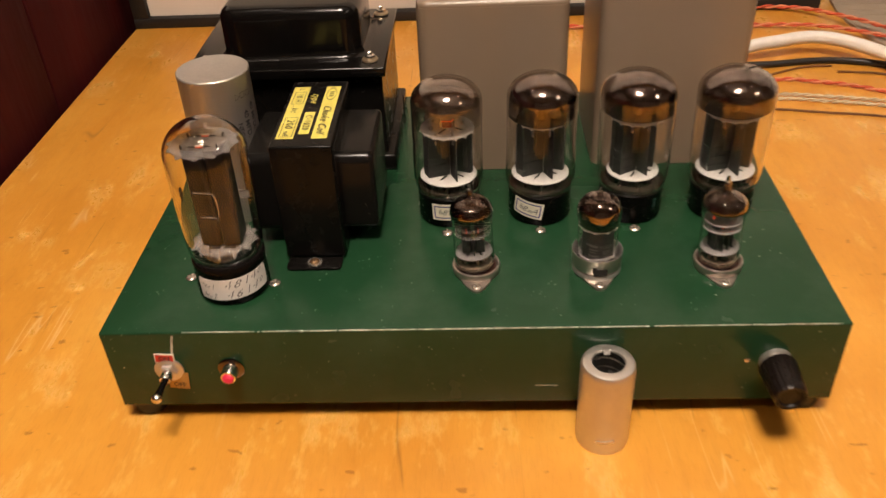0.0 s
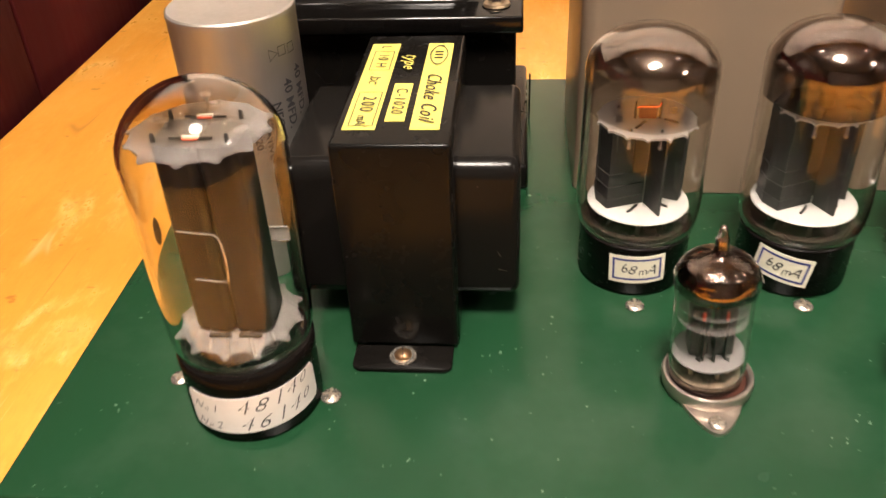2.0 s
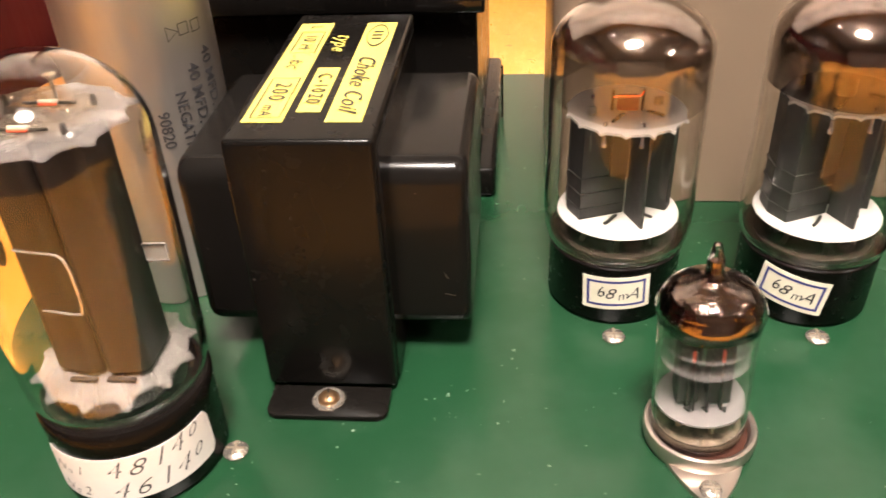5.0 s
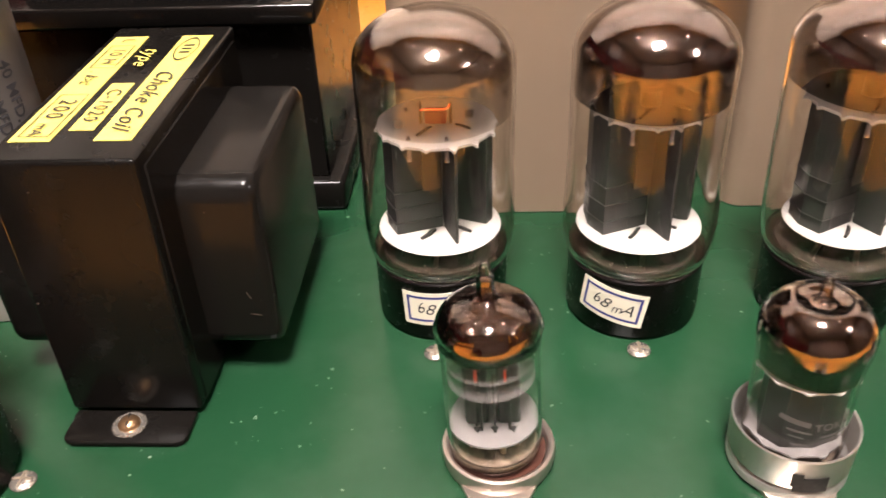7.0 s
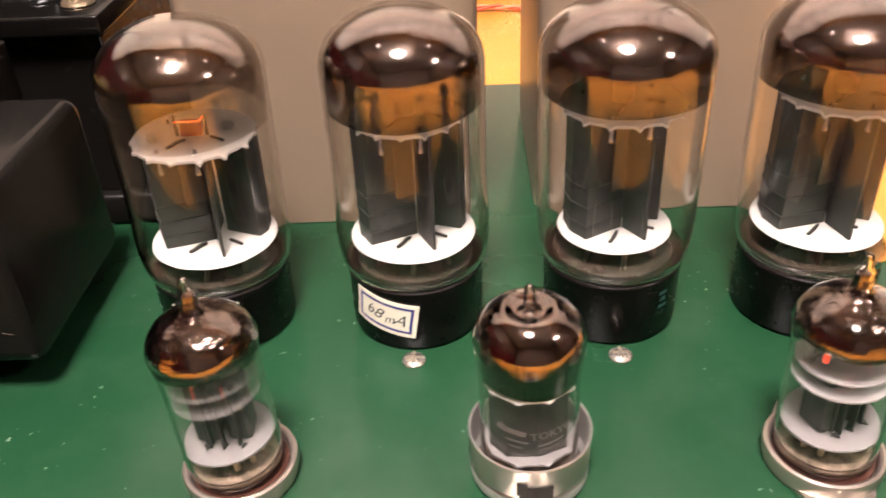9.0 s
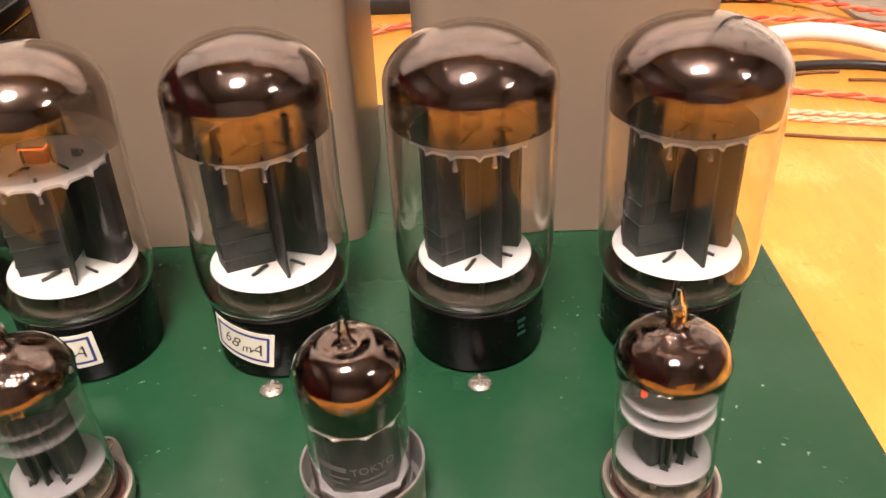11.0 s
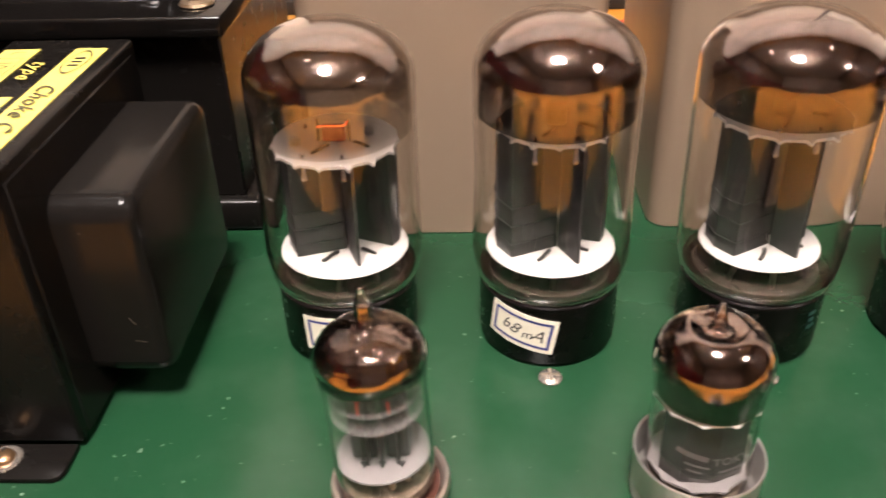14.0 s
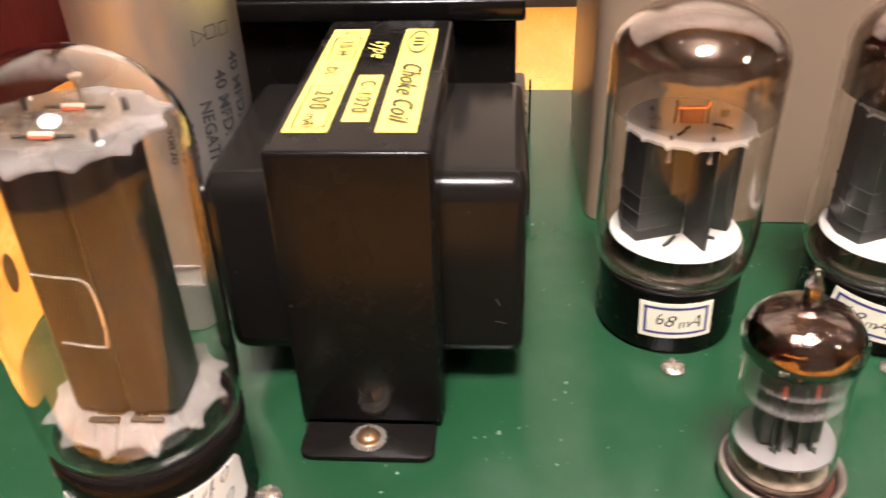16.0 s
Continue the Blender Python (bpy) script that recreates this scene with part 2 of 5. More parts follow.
M_KNOB = surface("brown_black_knob_plastic", (0.008, 0.0050, 0.0042), 0.32, vary=0.2, scale=40, bump=0.0, spec=0.25)
M_RUBBER = surface("black_rubber", (0.009, 0.008, 0.0075), 0.6, vary=0.2, scale=90)
M_CAN = surface("grey_satin_enamel", (0.236, 0.170, 0.117), 0.34, vary=0.04, scale=9, bump=0.0, rough_vary=0.02, spec=0.6)
M_ALU = surface("matt_aluminium", (0.66, 0.61, 0.56), 0.42, 0.88, 0.08, 30, 0.0)
M_ALU_DULL = surface("dull_aluminium", (0.60, 0.57, 0.53), 0.45, 0.85, 0.12, 45, 0.15, stretch=(1, 1, 0.3))
M_CAN_ALU = surface("satin_aluminium_can", (0.45, 0.41, 0.37), 0.44, 0.76, 0.1, 40, 0.1, stretch=(1, 1, 0.25))
M_PALE_SCREW = surface("pale_plated_screw", (0.56, 0.50, 0.43), 0.26, 0.85, 0.1, 50, 0.0, rough_vary=0.02)
M_SLOT = surface("dull_slot", (0.20, 0.16, 0.12), 0.5, 0.3, bump=0)
M_GOLD = surface("gold_foil_print", (0.42, 0.27, 0.10), 0.4, 0.5, bump=0)
M_BEZEL = surface("bezel_dark_reflection", (0.16, 0.13, 0.11), 0.22, 1.0, 0.05, 40, 0.0)
M_LEAD = surface("brown_oxidised_lead", (0.36, 0.25, 0.165), 0.35, 0.6, 0.2, 300, 0.0)
M_SOCKET = surface("worn_plated_flange", (0.50, 0.435, 0.38), 0.28, 0.88, 0.10, 14, 0.0, rough_vary=0.0)
M_WORN_GLINT = surface("worn_paint_glint", (0.52, 0.57, 0.45), 0.35, bump=0, vary=0.6, scale=220)
M_CHIP_OR_GLINT = surface("bare_primer_or_glint", (0.50, 0.52, 0.44), 0.4, bump=0)
M_WIRE = surface("bright_wire", (0.62, 0.58, 0.54), 0.22, 0.8, 0.0, rough_vary=0.0, bump=0)
M_CHROME = surface("bright_tin_plate", (0.80, 0.76, 0.71), 0.24, 1.0, 0.05, 40, 0.0, rough_vary=0.02)
M_BRASS = surface("yellowed_plated_screw", (0.50, 0.38, 0.25), 0.35, 0.9, 0.1, 60, 0.0)
M_COPPER = surface("coppery_plated_screw", (0.42, 0.25, 0.13), 0.30, 0.9, 0.12, 60, 0.0, rough_vary=0.02)
M_PLATE = surface("grey_carbonised_plate", (0.0210, 0.0186, 0.0172), 0.5, 0.1, 0.15, 40, 0.02)
M_PLATE_BROWN = surface("brown_grey_plate", (0.11, 0.085, 0.068), 0.36, 0.6, 0.25, 25, 0.0, rough_vary=0.05, stretch=(1, 1, 0.4))
M_RECT_PLATE = surface("brown_grey_satin_plate", (0.0155, 0.0115, 0.0095), 0.46, 0.0, 0.5, 90, 0.0, rough_vary=0.05, stretch=(3.0, 3.0, 0.12), spec=0.12)
M_MICA = surface("white_coated_mica", (0.37, 0.34, 0.315), 0.55, 0.0, 0.06, 130, 0.1)
M_MICA_CLEAR = surface("cloudy_mica", (0.19, 0.17, 0.165), 0.25, 0.0, 0.25, 130, 0.0)
M_MICA_CLEAR.node_tree.nodes["Principled BSDF"].inputs["Alpha"].default_value = 0.26
M_MICA_CLOUD = surface("frosted_mica", (0.25, 0.222, 0.205), 0.3, 0.0, 0.3, 110, 0.0)
M_MICA_CLOUD.node_tree.nodes["Principled BSDF"].inputs["Alpha"].default_value = 0.46
M_MICA_GREY = surface("dull_grey_mica", (0.155, 0.140, 0.134), 0.3, 0.0, 0.35, 150, 0.0)
M_MICA_GREY.node_tree.nodes["Principled BSDF"].inputs["Alpha"].default_value = 0.55
M_MICA_MID = surface("pale_mica", (0.165, 0.150, 0.147), 0.45, 0.0, 0.12, 130, 0.0)
M_BUTTON = surface("milky_glass_button", (0.12, 0.088, 0.064), 0.15, 0.0, 0.6, 420, 0.0)
M_STEM = surface("cloudy_stem_glass", (0.06, 0.045, 0.034), 0.12, 0.0, 0.6, 260, 0.0)
M_STEM.node_tree.nodes["Principled BSDF"].inputs["Alpha"].default_value = 0.5
M_MICA_HALF = surface("milky_mica", (0.34, 0.31, 0.305), 0.4, 0.0, 0.15, 130, 0.0)
M_MICA_HALF.node_tree.nodes["Principled BSDF"].inputs["Alpha"].default_value = 0.5
M_MICA_LOW = surface("matt_white_mica", (0.42, 0.40, 0.375), 0.6, 0.0, 0.08, 90, 0.0)
M_MICA_DULL = surface("dull_mica", (0.24, 0.22, 0.20), 0.4, 0.0, 0.15, 130, 0.05)
M_PAPER = surface("cream_paper", (0.80, 0.74, 0.60), 0.7, 0.0, 0.05, 140, 0.12)
M_WHITE_PAPER = surface("white_paper", (0.82, 0.78, 0.74), 0.7, 0.0, 0.05, 140, 0.12)
M_YELLOW = surface("yellow_label_film", (0.70, 0.60, 0.125), 0.4, 0.0, 0.04, 140, 0.05)
M_INK = surface("dark_ink", (0.02, 0.018, 0.02), 0.5, bump=0)
M_BLUE_INK = surface("blue_ink", (0.035, 0.04, 0.20), 0.5, bump=0)
M_GREY_INK = surface("grey_ink", (0.045, 0.042, 0.044), 0.5, bump=0)
M_PALE_INK = surface("pale_print", (0.085, 0.08, 0.078), 0.6, bump=0)
M_GREEN_INK = surface("green_print", (0.012, 0.050, 0.040), 0.5, bump=0)
M_RED = surface("red_enamel", (0.55, 0.035, 0.02), 0.35, bump=0)
M_RED_WIRE = surface("red_wire_jacket", (0.62, 0.10, 0.045), 0.4, 0.0, 0.1, 90)
M_PINK_WIRE = surface("pale_wire_jacket", (0.74, 0.26, 0.14), 0.4, 0.0, 0.1, 90)
M_WHITE_WIRE = surface("white_cable_jacket", (0.82, 0.76, 0.68), 0.4, 0.0, 0.06, 70)
M_CLEAR_WIRE = surface("clear_sheathed_tinned_wire", (0.80, 0.66, 0.44), 0.25, 0.3, 0.12, 200)
M_BROWN_LINE = surface("brown_line_skin", (0.17, 0.07, 0.025), 0.5, 0.0, 0.2, 90)
M_BLACK_WIRE = surface("black_cable_jacket", (0.02, 0.017, 0.015), 0.4, 0.0, 0.2, 90)
M_CURTAIN = surface("dark_red_paint", (0.044, 0.0032, 0.0036), 0.7, 0.0, 0.3, 14, 0.05, stretch=(1, 1, 0.12), spec=0.12)
M_WALL = surface("beige_wall_paint", (0.62, 0.52, 0.41), 0.8, 0.0, 0.04, 6, 0.1)
M_BLOTCHY_BROWN = surface("blotchy_dark_brown", (0.085, 0.050, 0.030), 0.5, 0.0, 0.75, 3.5, 0.1, stretch=(1.0, 1.0, 0.45))
M_CEILING_BOARD = surface("honey_brown_board", (0.42, 0.24, 0.11), 0.45, 0.0, 0.3, 6, 0.1, stretch=(0.1, 1.0, 1.0))
M_SOUTH = surface("dull_brown_wall", (0.17, 0.125, 0.10), 0.6, 0.0, 0.35, 2.5, 0.1)
M_CEILING = surface("tan_ceiling_board", (0.34, 0.29, 0.25), 0.7, 0.0, 0.08, 4, 0.1)
M_FLOOR = surface("brown_floor_board", (0.20, 0.11, 0.055), 0.45, 0.0, 0.25, 5, 0.1, stretch=(1, 6, 1))
M_SCREEN = surface("cream_screen_paper", (0.70, 0.62, 0.53), 0.85, 0.0, 0.04, 8, 0.1)
M_FRAME = surface("black_lacquered_wood", (0.012, 0.0095, 0.008), 0.6, 0.0, 0.2, 40)
M_MAT = surface("beige_corrugated_card", (0.31, 0.24, 0.175), 0.85, 0.0, 0.07, 30, 0.2)
M_WALLPAPER = wallpaper_material()
M_GLASS = glass_material("clear_tube_glass", (0.975, 0.968, 0.958))
M_GLASS_THICK = glass_material("thick_seal_glass", (0.86, 0.83, 0.80), 0.05)
M_GETTER = getter_material("brown_getter_mirror", (0.265, 0.212, 0.198), rim=0.22, crinkle=0.0004, mid=0.72, tint=(0.21, 0.195, 0.185), band=(0.34, 0.50, 0.90, 1.0))
M_GETTER_PALE = getter_material("thin_brown_getter_mirror", (0.300, 0.246, 0.218), rim=0.10, crinkle=0.0004, mid=0.34, tint=(0.70, 0.66, 0.63), band=(0.34, 0.50, 0.90, 1.0))
M_GETTER_FAINT = getter_material("faint_brown_getter_mirror", (0.148, 0.116, 0.104), rim=0.0)
M_GETTER_SMALL = getter_material("brown_lumpy_getter_mirror", (0.215, 0.165, 0.145), 130.0, 0.0050, rim=0.86, crinkle=0.0011, mid=0.92, tint=(0.5, 0.4, 0.3), band=(0.34, 0.46, 0.66, 0.90), folds=260.0)
M_GETTER_SMOOTH = getter_material("brown_smooth_getter_mirror", (0.215, 0.165, 0.145), 70.0, 0.0030, rim=0.86, mid=0.92, tint=(0.5, 0.4, 0.3))
M_HEATER = glow_material("glowing_heater", (1.0, 0.13, 0.03), 1.4)
M_HEATER_DIM = glow_material("dull_red_heater", (0.40, 0.05, 0.02), 0.5)
M_CATHODE_RED = glow_material("red_hot_sleeve", (0.30, 0.026, 0.014), 0.22, 0.42)
M_HEATER_SPOT = glow_material("orange_heater_end", (1.0, 0.10, 0.03), 0.35, 0.45)
M_PILOT = glow_material("red_pilot_lens", (0.60, 0.02, 0.06), 0.4)
M_DIFFUSER = glow_material("lit_lamp_diffuser", LAMP_COLOUR, LAMP_POWER)
M_SIDE_DIFFUSER = glow_material("lit_side_lamp_diffuser", LAMP_COLOUR, 24.0)
M_BULB = glow_material("lit_small_bulb", (1.0, 0.88, 0.77), 60.0)
M_DARK = surface("dark_inside", (0.015, 0.012, 0.01), 0.6, bump=0)
M_BROWN_PHENOLIC = surface("brown_phenolic", (0.045, 0.015, 0.009), 0.4, 0.0, 0.2, 90)


# ---- building helpers ----
def part(name, bm, material, parent=None, label="", smooth=40.0):
    """Links a bmesh, or a mesh, as one mesh object under a thing or a part."""
    if isinstance(bm, bmesh.types.BMesh):
        me = bpy.data.meshes.new(name)
        bm.normal_update()
        bm.to_mesh(me)
        bm.free()
    else:
        me = bm
    for p in me.polygons:
        p.use_smooth = smooth > 0
    if smooth > 0:
        me.set_sharp_from_angle(angle=radians(smooth))
    me.materials.clear()
    me.materials.append(material)
    ob = new(name, me)
    if parent is not None:
        ob.parent = parent
    if label:
        ob["label"] = label
    return ob


def thing(name, x, y, z, label, category, group="", rz=0.0, lean=0.0):
    root = new(name)
    root.empty_display_size = 0.01
    root.matrix_basis = pose(x, y, z, 0, lean, 0) @ pose(0, 0, 0, 0, 0, rz)
    return tagged(root, label, category, group)


def box(x0, x1, y0, y1, z0, z1, bevel=0.0, segments=2, into=None):
    bm = bmesh.new()
    bmesh.ops.create_cube(bm, size=1.0)
    bmesh.ops.scale(bm, vec=(x1 - x0, y1 - y0, z1 - z0), verts=bm.verts)
    bmesh.ops.translate(bm, vec=((x0 + x1) / 2, (y0 + y1) / 2, (z0 + z1) / 2), verts=bm.verts)
    if bevel:
        bmesh.ops.bevel(bm, geom=bm.edges[:], offset=bevel, segments=segments, profile=0.5, affect="EDGES")
    if into is not None:
        join(into, bm)
        return into
    return bm


def join(bm, other):
    me = bpy.data.meshes.new("scrap")
    other.to_mesh(me)
    other.free()
    bm.from_mesh(me)
    bpy.data.meshes.remove(me)
    return bm


def lathe(profile, seg=48, cx=0.0, cy=0.0, bm=None, start=0.0, sweep=360.0):
    """Turns a list of (radius, height) round the vertical at (cx, cy)."""
    bm = bm or bmesh.new()
    full = sweep >= 359.9
    count = seg if full else seg + 1
    rings = []
    for r, z in profile:
        if r < 1e-7:
            rings.append([bm.verts.new((cx, cy, z))])
        else:
            rings.append([bm.verts.new((cx + r * math.cos(radians(start + sweep * k / seg)), cy + r * math.sin(radians(start + sweep * k / seg)), z)) for k in range(count)])
    for a, b in zip(rings, rings[1:]):
        for k in range(seg):
            n = (k + 1) % count
            if len(a) == 1 and len(b) == 1:
                continue
            if len(a) == 1:
                bm.faces.new((a[0], b[n], b[k]))
            elif len(b) == 1:
                bm.faces.new((a[k], a[n], b[0]))
            else:
                bm.faces.new((a[k], a[n], b[n], b[k]))
    bmesh.ops.recalc_face_normals(bm, faces=bm.faces)
    return bm


def prism(outline, z0, z1, bm=None):
    """A flat piece with the given outline between two heights."""
    bm = bm or bmesh.new()
    low = [bm.verts.new((x, y, z0)) for x, y in outline]
    top = [bm.verts.new((x, y, z1)) for x, y in outline]
    bm.faces.new(top)
    bm.faces.new(low[::-1])
    for k in range(len(outline)):
        n = (k + 1) % len(outline)
        bm.faces.new((low[k], low[n], top[n], top[k]))
    bmesh.ops.recalc_face_normals(bm, faces=bm.faces)
    return bm


def smooth_path(points, steps=12):
    """A Catmull-Rom line through the points."""
    pts = [Vector(p) for p in points]
    pts = [2 * pts[0] - pts[1]] + pts + [2 * pts[-1] - pts[-2]]
    out = []
    for k in range(1, len(pts) - 2):
        a, b, c, d = pts[k - 1 : k + 3]
        for s in range(steps):
            t = s / steps
            out.append(0.5 * (2 * b + (c - a) * t + (2 * a - 5 * b + 4 * c - d) * t * t + (3 * b - a - 3 * c + d) * t**3))
    return out + [pts[-2]]


def sweep(path, radius, seg=8, bm=None, closed=False):
    """A round wire along a line of points."""
    bm = bm or bmesh.new()
    rings = []
    up = Vector((0, 0, 1))
    count = len(path)
    for k, p in enumerate(path):
        ahead = (path[min(k + 1, count - 1)] - path[max(k - 1, 0)]).normalized()
        side = ahead.cross(up)
        if side.length < 0.05:
            side = ahead.cross(Vector((1, 0, 0)))
        side.normalize()
        over = side.cross(ahead).normalized()
        rings.append([bm.verts.new(p + radius * (math.cos(2 * math.pi * i / seg) * side + math.sin(2 * math.pi * i / seg) * over)) for i in range(seg)])
    for a, b in zip(rings, rings[1:]):
        for i in range(seg):
            bm.faces.new((a[i], a[(i + 1) % seg], b[(i + 1) % seg], b[i]))
    bm.faces.new(rings[0][::-1])
    bm.faces.new(rings[-1])
    bmesh.ops.recalc_face_normals(bm, faces=bm.faces)
    return bm


def text_mesh(body, size, spacing=1.0, slant=0.0, weight=0.018):
    """Flat lettering in the built-in font, centred on its origin, facing +z."""
    cu = bpy.data.curves.new("lettering", "FONT")
    cu.body, cu.size, cu.space_character, cu.shear = body, size, spacing, slant
    cu.align_x, cu.align_y = "CENTER", "CENTER"
    cu.resolution_u = 3
    cu.offset = size * weight
    ob = bpy.data.objects.new("lettering", cu)
    scene.collection.objects.link(ob)
    bpy.context.view_layer.update()
    me = bpy.data.meshes.new_from_object(ob.evaluated_get(bpy.context.evaluated_depsgraph_get()))
    bpy.data.objects.remove(ob)
    bpy.data.curves.remove(cu)
    return me


def hand_mesh(strokes, slant=0.2, weight=-0.022):
    """Pen writing: each (character, x, y, size, turn) set down by itself, facing +z."""
    bm = bmesh.new()
    for char, x, y, size, turn in strokes:
        me = moved(text_mesh(char, size, 1.0, slant, weight), pose(x, y, 0, 0, 0, turn))
        bm.from_mesh(me)
        bpy.data.meshes.remove(me)
    me = bpy.data.meshes.new("lettering")
    bm.to_mesh(me)
    bm.free()
    return me


def bent(me, radius, facing, z, lean=0.0):
    """Wraps a flat mesh (x across, y up) round an upright cylinder; facing: degrees from +x."""
    c, s = math.cos(radians(lean)), math.sin(radians(lean))
    for v in me.vertices:
        x, y = v.co.x * c - v.co.y * s, v.co.x * s + v.co.y * c
        a = radians(facing) + x / radius
        v.co = ((radius + v.co.z) * math.cos(a), (radius + v.co.z) * math.sin(a), z + y)
    me.update()
    return me


def sheet(width, height, nx=16, ny=1, thick=0.0):
    """A flat strip in x and y, cut in nx by ny pieces, with a thickness in z."""
    bm = bmesh.new()
    grid = [[bm.verts.new((width * (i / nx - 0.5), height * (j / ny - 0.5), 0)) for i in range(nx + 1)] for j in range(ny + 1)]
    for j in range(ny):
        for i in range(nx):
            bm.faces.new((grid[j][i], grid[j][i + 1], grid[j + 1][i + 1], grid[j + 1][i]))
    if thick:
        made = bmesh.ops.extrude_face_region(bm, geom=bm.faces[:])
        bmesh.ops.translate(bm, vec=(0, 0, thick), verts=[g for g in made["geom"] if isinstance(g, bmesh.types.BMVert)])
    bmesh.ops.recalc_face_normals(bm, faces=bm.faces)
    me = bpy.data.meshes.new("strip")
    bm.to_mesh(me)
    bm.free()
    return me


def outline_strip(width, height, line):
    """A rectangular printed frame, flat, facing +z."""
    bm = bmesh.new()
    w, h = width / 2, height / 2
    for x0, x1, y0, y1 in ((-w, w, h - line, h), (-w, w, -h, -h + line), (-w, -w + line, -h + line, h - line), (w - line, w, -h + line, h - line)):
        n = 10 if x1 - x0 > line * 1.5 else 1
        for k in range(n):
            a, b = x0 + (x1 - x0) * k / n, x0 + (x1 - x0) * (k + 1) / n
            bm.faces.new([bm.verts.new(p) for p in ((a, y0, 0), (b, y0, 0), (b, y1, 0), (a, y1, 0))])
    me = bpy.data.meshes.new("outline")
    bm.to_mesh(me)
    bm.free()
    return me


def moved(me, m):
    me.transform(m)
    return me


def mica_disc(radius, z0, z1, teeth, depth, droop=0.0, tilt=0.0, seed=1, sharp=5, steps=14):
    """A stamped mica disc with uneven rounded points on its rim that bend down a little."""
    rng = random.Random(seed)
    size = [rng.uniform(0.55, 1.15) for _ in range(teeth)]
    shift = [rng.uniform(-0.16, 0.16) for _ in range(teeth)]
    pts, low = [], []
    for k in range(teeth * steps):
        a = 2 * math.pi * k / (teeth * steps)
        n = int(round(teeth * k / (teeth * steps))) % teeth
        w = math.cos((teeth * a - 2 * math.pi * n) / 2 + shift[n])
        p = max(0.0, abs(w)) ** (2 * sharp) * size[n]
        r = radius + depth * p
        pts.append((r * math.cos(a), r * math.sin(a)))
        low.append(droop * p)
    bm = prism(pts, z0, z1)
    bm.verts.ensure_lookup_table()
    for k, v in enumerate(bm.verts):
        v.co.z += v.co.x * tilt - low[k % len(pts)]
    return bm


def inset(profile, wall):
    """The profile drawn in by a wall's thickness."""
    out = []
    for k, (r, z) in enumerate(profile):
        r0, z0 = profile[max(k - 1, 0)]
        r1, z1 = profile[min(k + 1, len(profile) - 1)]
        if r < 1e-7:
            out.append((0.0, z - wall if k else z + wall))
            continue
        run = math.hypot(r1 - r0, z1 - z0)
        out.append((max(r - wall * (z1 - z0) / run, 2e-4), z + wall * (r1 - r0) / run))
    return out


def shell(profile, wall, seg=56):
    """A closed blown-glass wall: an outer and an inner skin."""
    inner = lathe(inset(profile, wall), seg)
    bmesh.ops.reverse_faces(inner, faces=inner.faces)
    return join(lathe(profile, seg), inner)


def glass_bulb(profile, wall, parent, label):
    bulb = part("glass_bulb", shell(profile, wall), M_GLASS, parent, label, smooth=60)
    bulb.visible_shadow = False
    return bulb


def getter_dome(profile, low, shrink=1.0, seg=48, fade=0.007):
    """The inner film of a dome: the profile above a lower rim low(angle); UV v is the height over that rim, u its share of the whole."""
    bm = bmesh.new()
    uv = bm.loops.layers.uv.new("UVMap")
    top, steps, rows = max(z for _, z in profile), 30, [[] for _ in range(31)]
    for k in range(seg):
        a = 2 * math.pi * k / seg
        z0 = low(a)
        first = next(n for n, (_, z) in enumerate(profile) if z > z0)
        (r1, z1), (r2, z2) = profile[first - 1], profile[first]
        path = [(r1 + (r2 - r1) * (z0 - z1) / (z2 - z1), z0)] + profile[first:]
        runs = [math.hypot(q[0] - p[0], q[1] - p[1]) for p, q in zip(path, path[1:])]
        for j in range(steps + 1):
            left, n = sum(runs) * j / steps, 0
            while n < len(runs) - 1 and left > runs[n]:
                left -= runs[n]
                n += 1
            f = min(1.0, left / runs[n])
            r = max((path[n][0] + (path[n + 1][0] - path[n][0]) * f) * shrink, 2e-5)
            z = path[n][1] + (path[n + 1][1] - path[n][1]) * f
            rows[j].append((bm.verts.new((r * math.cos(a), r * math.sin(a), z)), min(1.0, (z - z0) / fade), (z - z0) / (top - z0)))
    for a, b in zip(rows, rows[1:]):
        for k in range(seg):
            n = (k + 1) % seg
            quad = (a[k], a[n], b[n], b[k])
            face = bm.faces.new([q[0] for q in quad])
            for loop, q in zip(face.loops, quad):
                loop[uv].uv = (q[2], q[1])
    bmesh.ops.recalc_face_normals(bm, faces=bm.faces)
    return bm


def pan_screw(x, y, z, parent, radius=0.0028, material=None, name="screw", washer=False):
    """A cross-slotted round-head screw."""
    bm = lathe([(0, 0), (radius, 0), (radius, radius * 0.14), (radius * 0.82, radius * 0.34), (radius * 0.4, radius * 0.44), (0, radius * 0.46)], 20)
    if washer:
        join(bm, lathe([(0, -0.0002), (radius * 1.5, -0.0002), (radius * 1.55, 0.0002), (radius * 1.5, 0.0006), (0, 0.0006)], 24))
    ob = part(name, bm, material or M_CHROME, parent)
    ob.location = (x, y, z)
    slot = box(-radius * 0.75, radius * 0.75, -radius * 0.11, radius * 0.11, radius * 0.38, radius * 0.465)
    box(-radius * 0.11, radius * 0.11, -radius * 0.75, radius * 0.75, radius * 0.378, radius * 0.463, into=slot)
    part("slot", slot, M_SLOT, ob)
    return ob


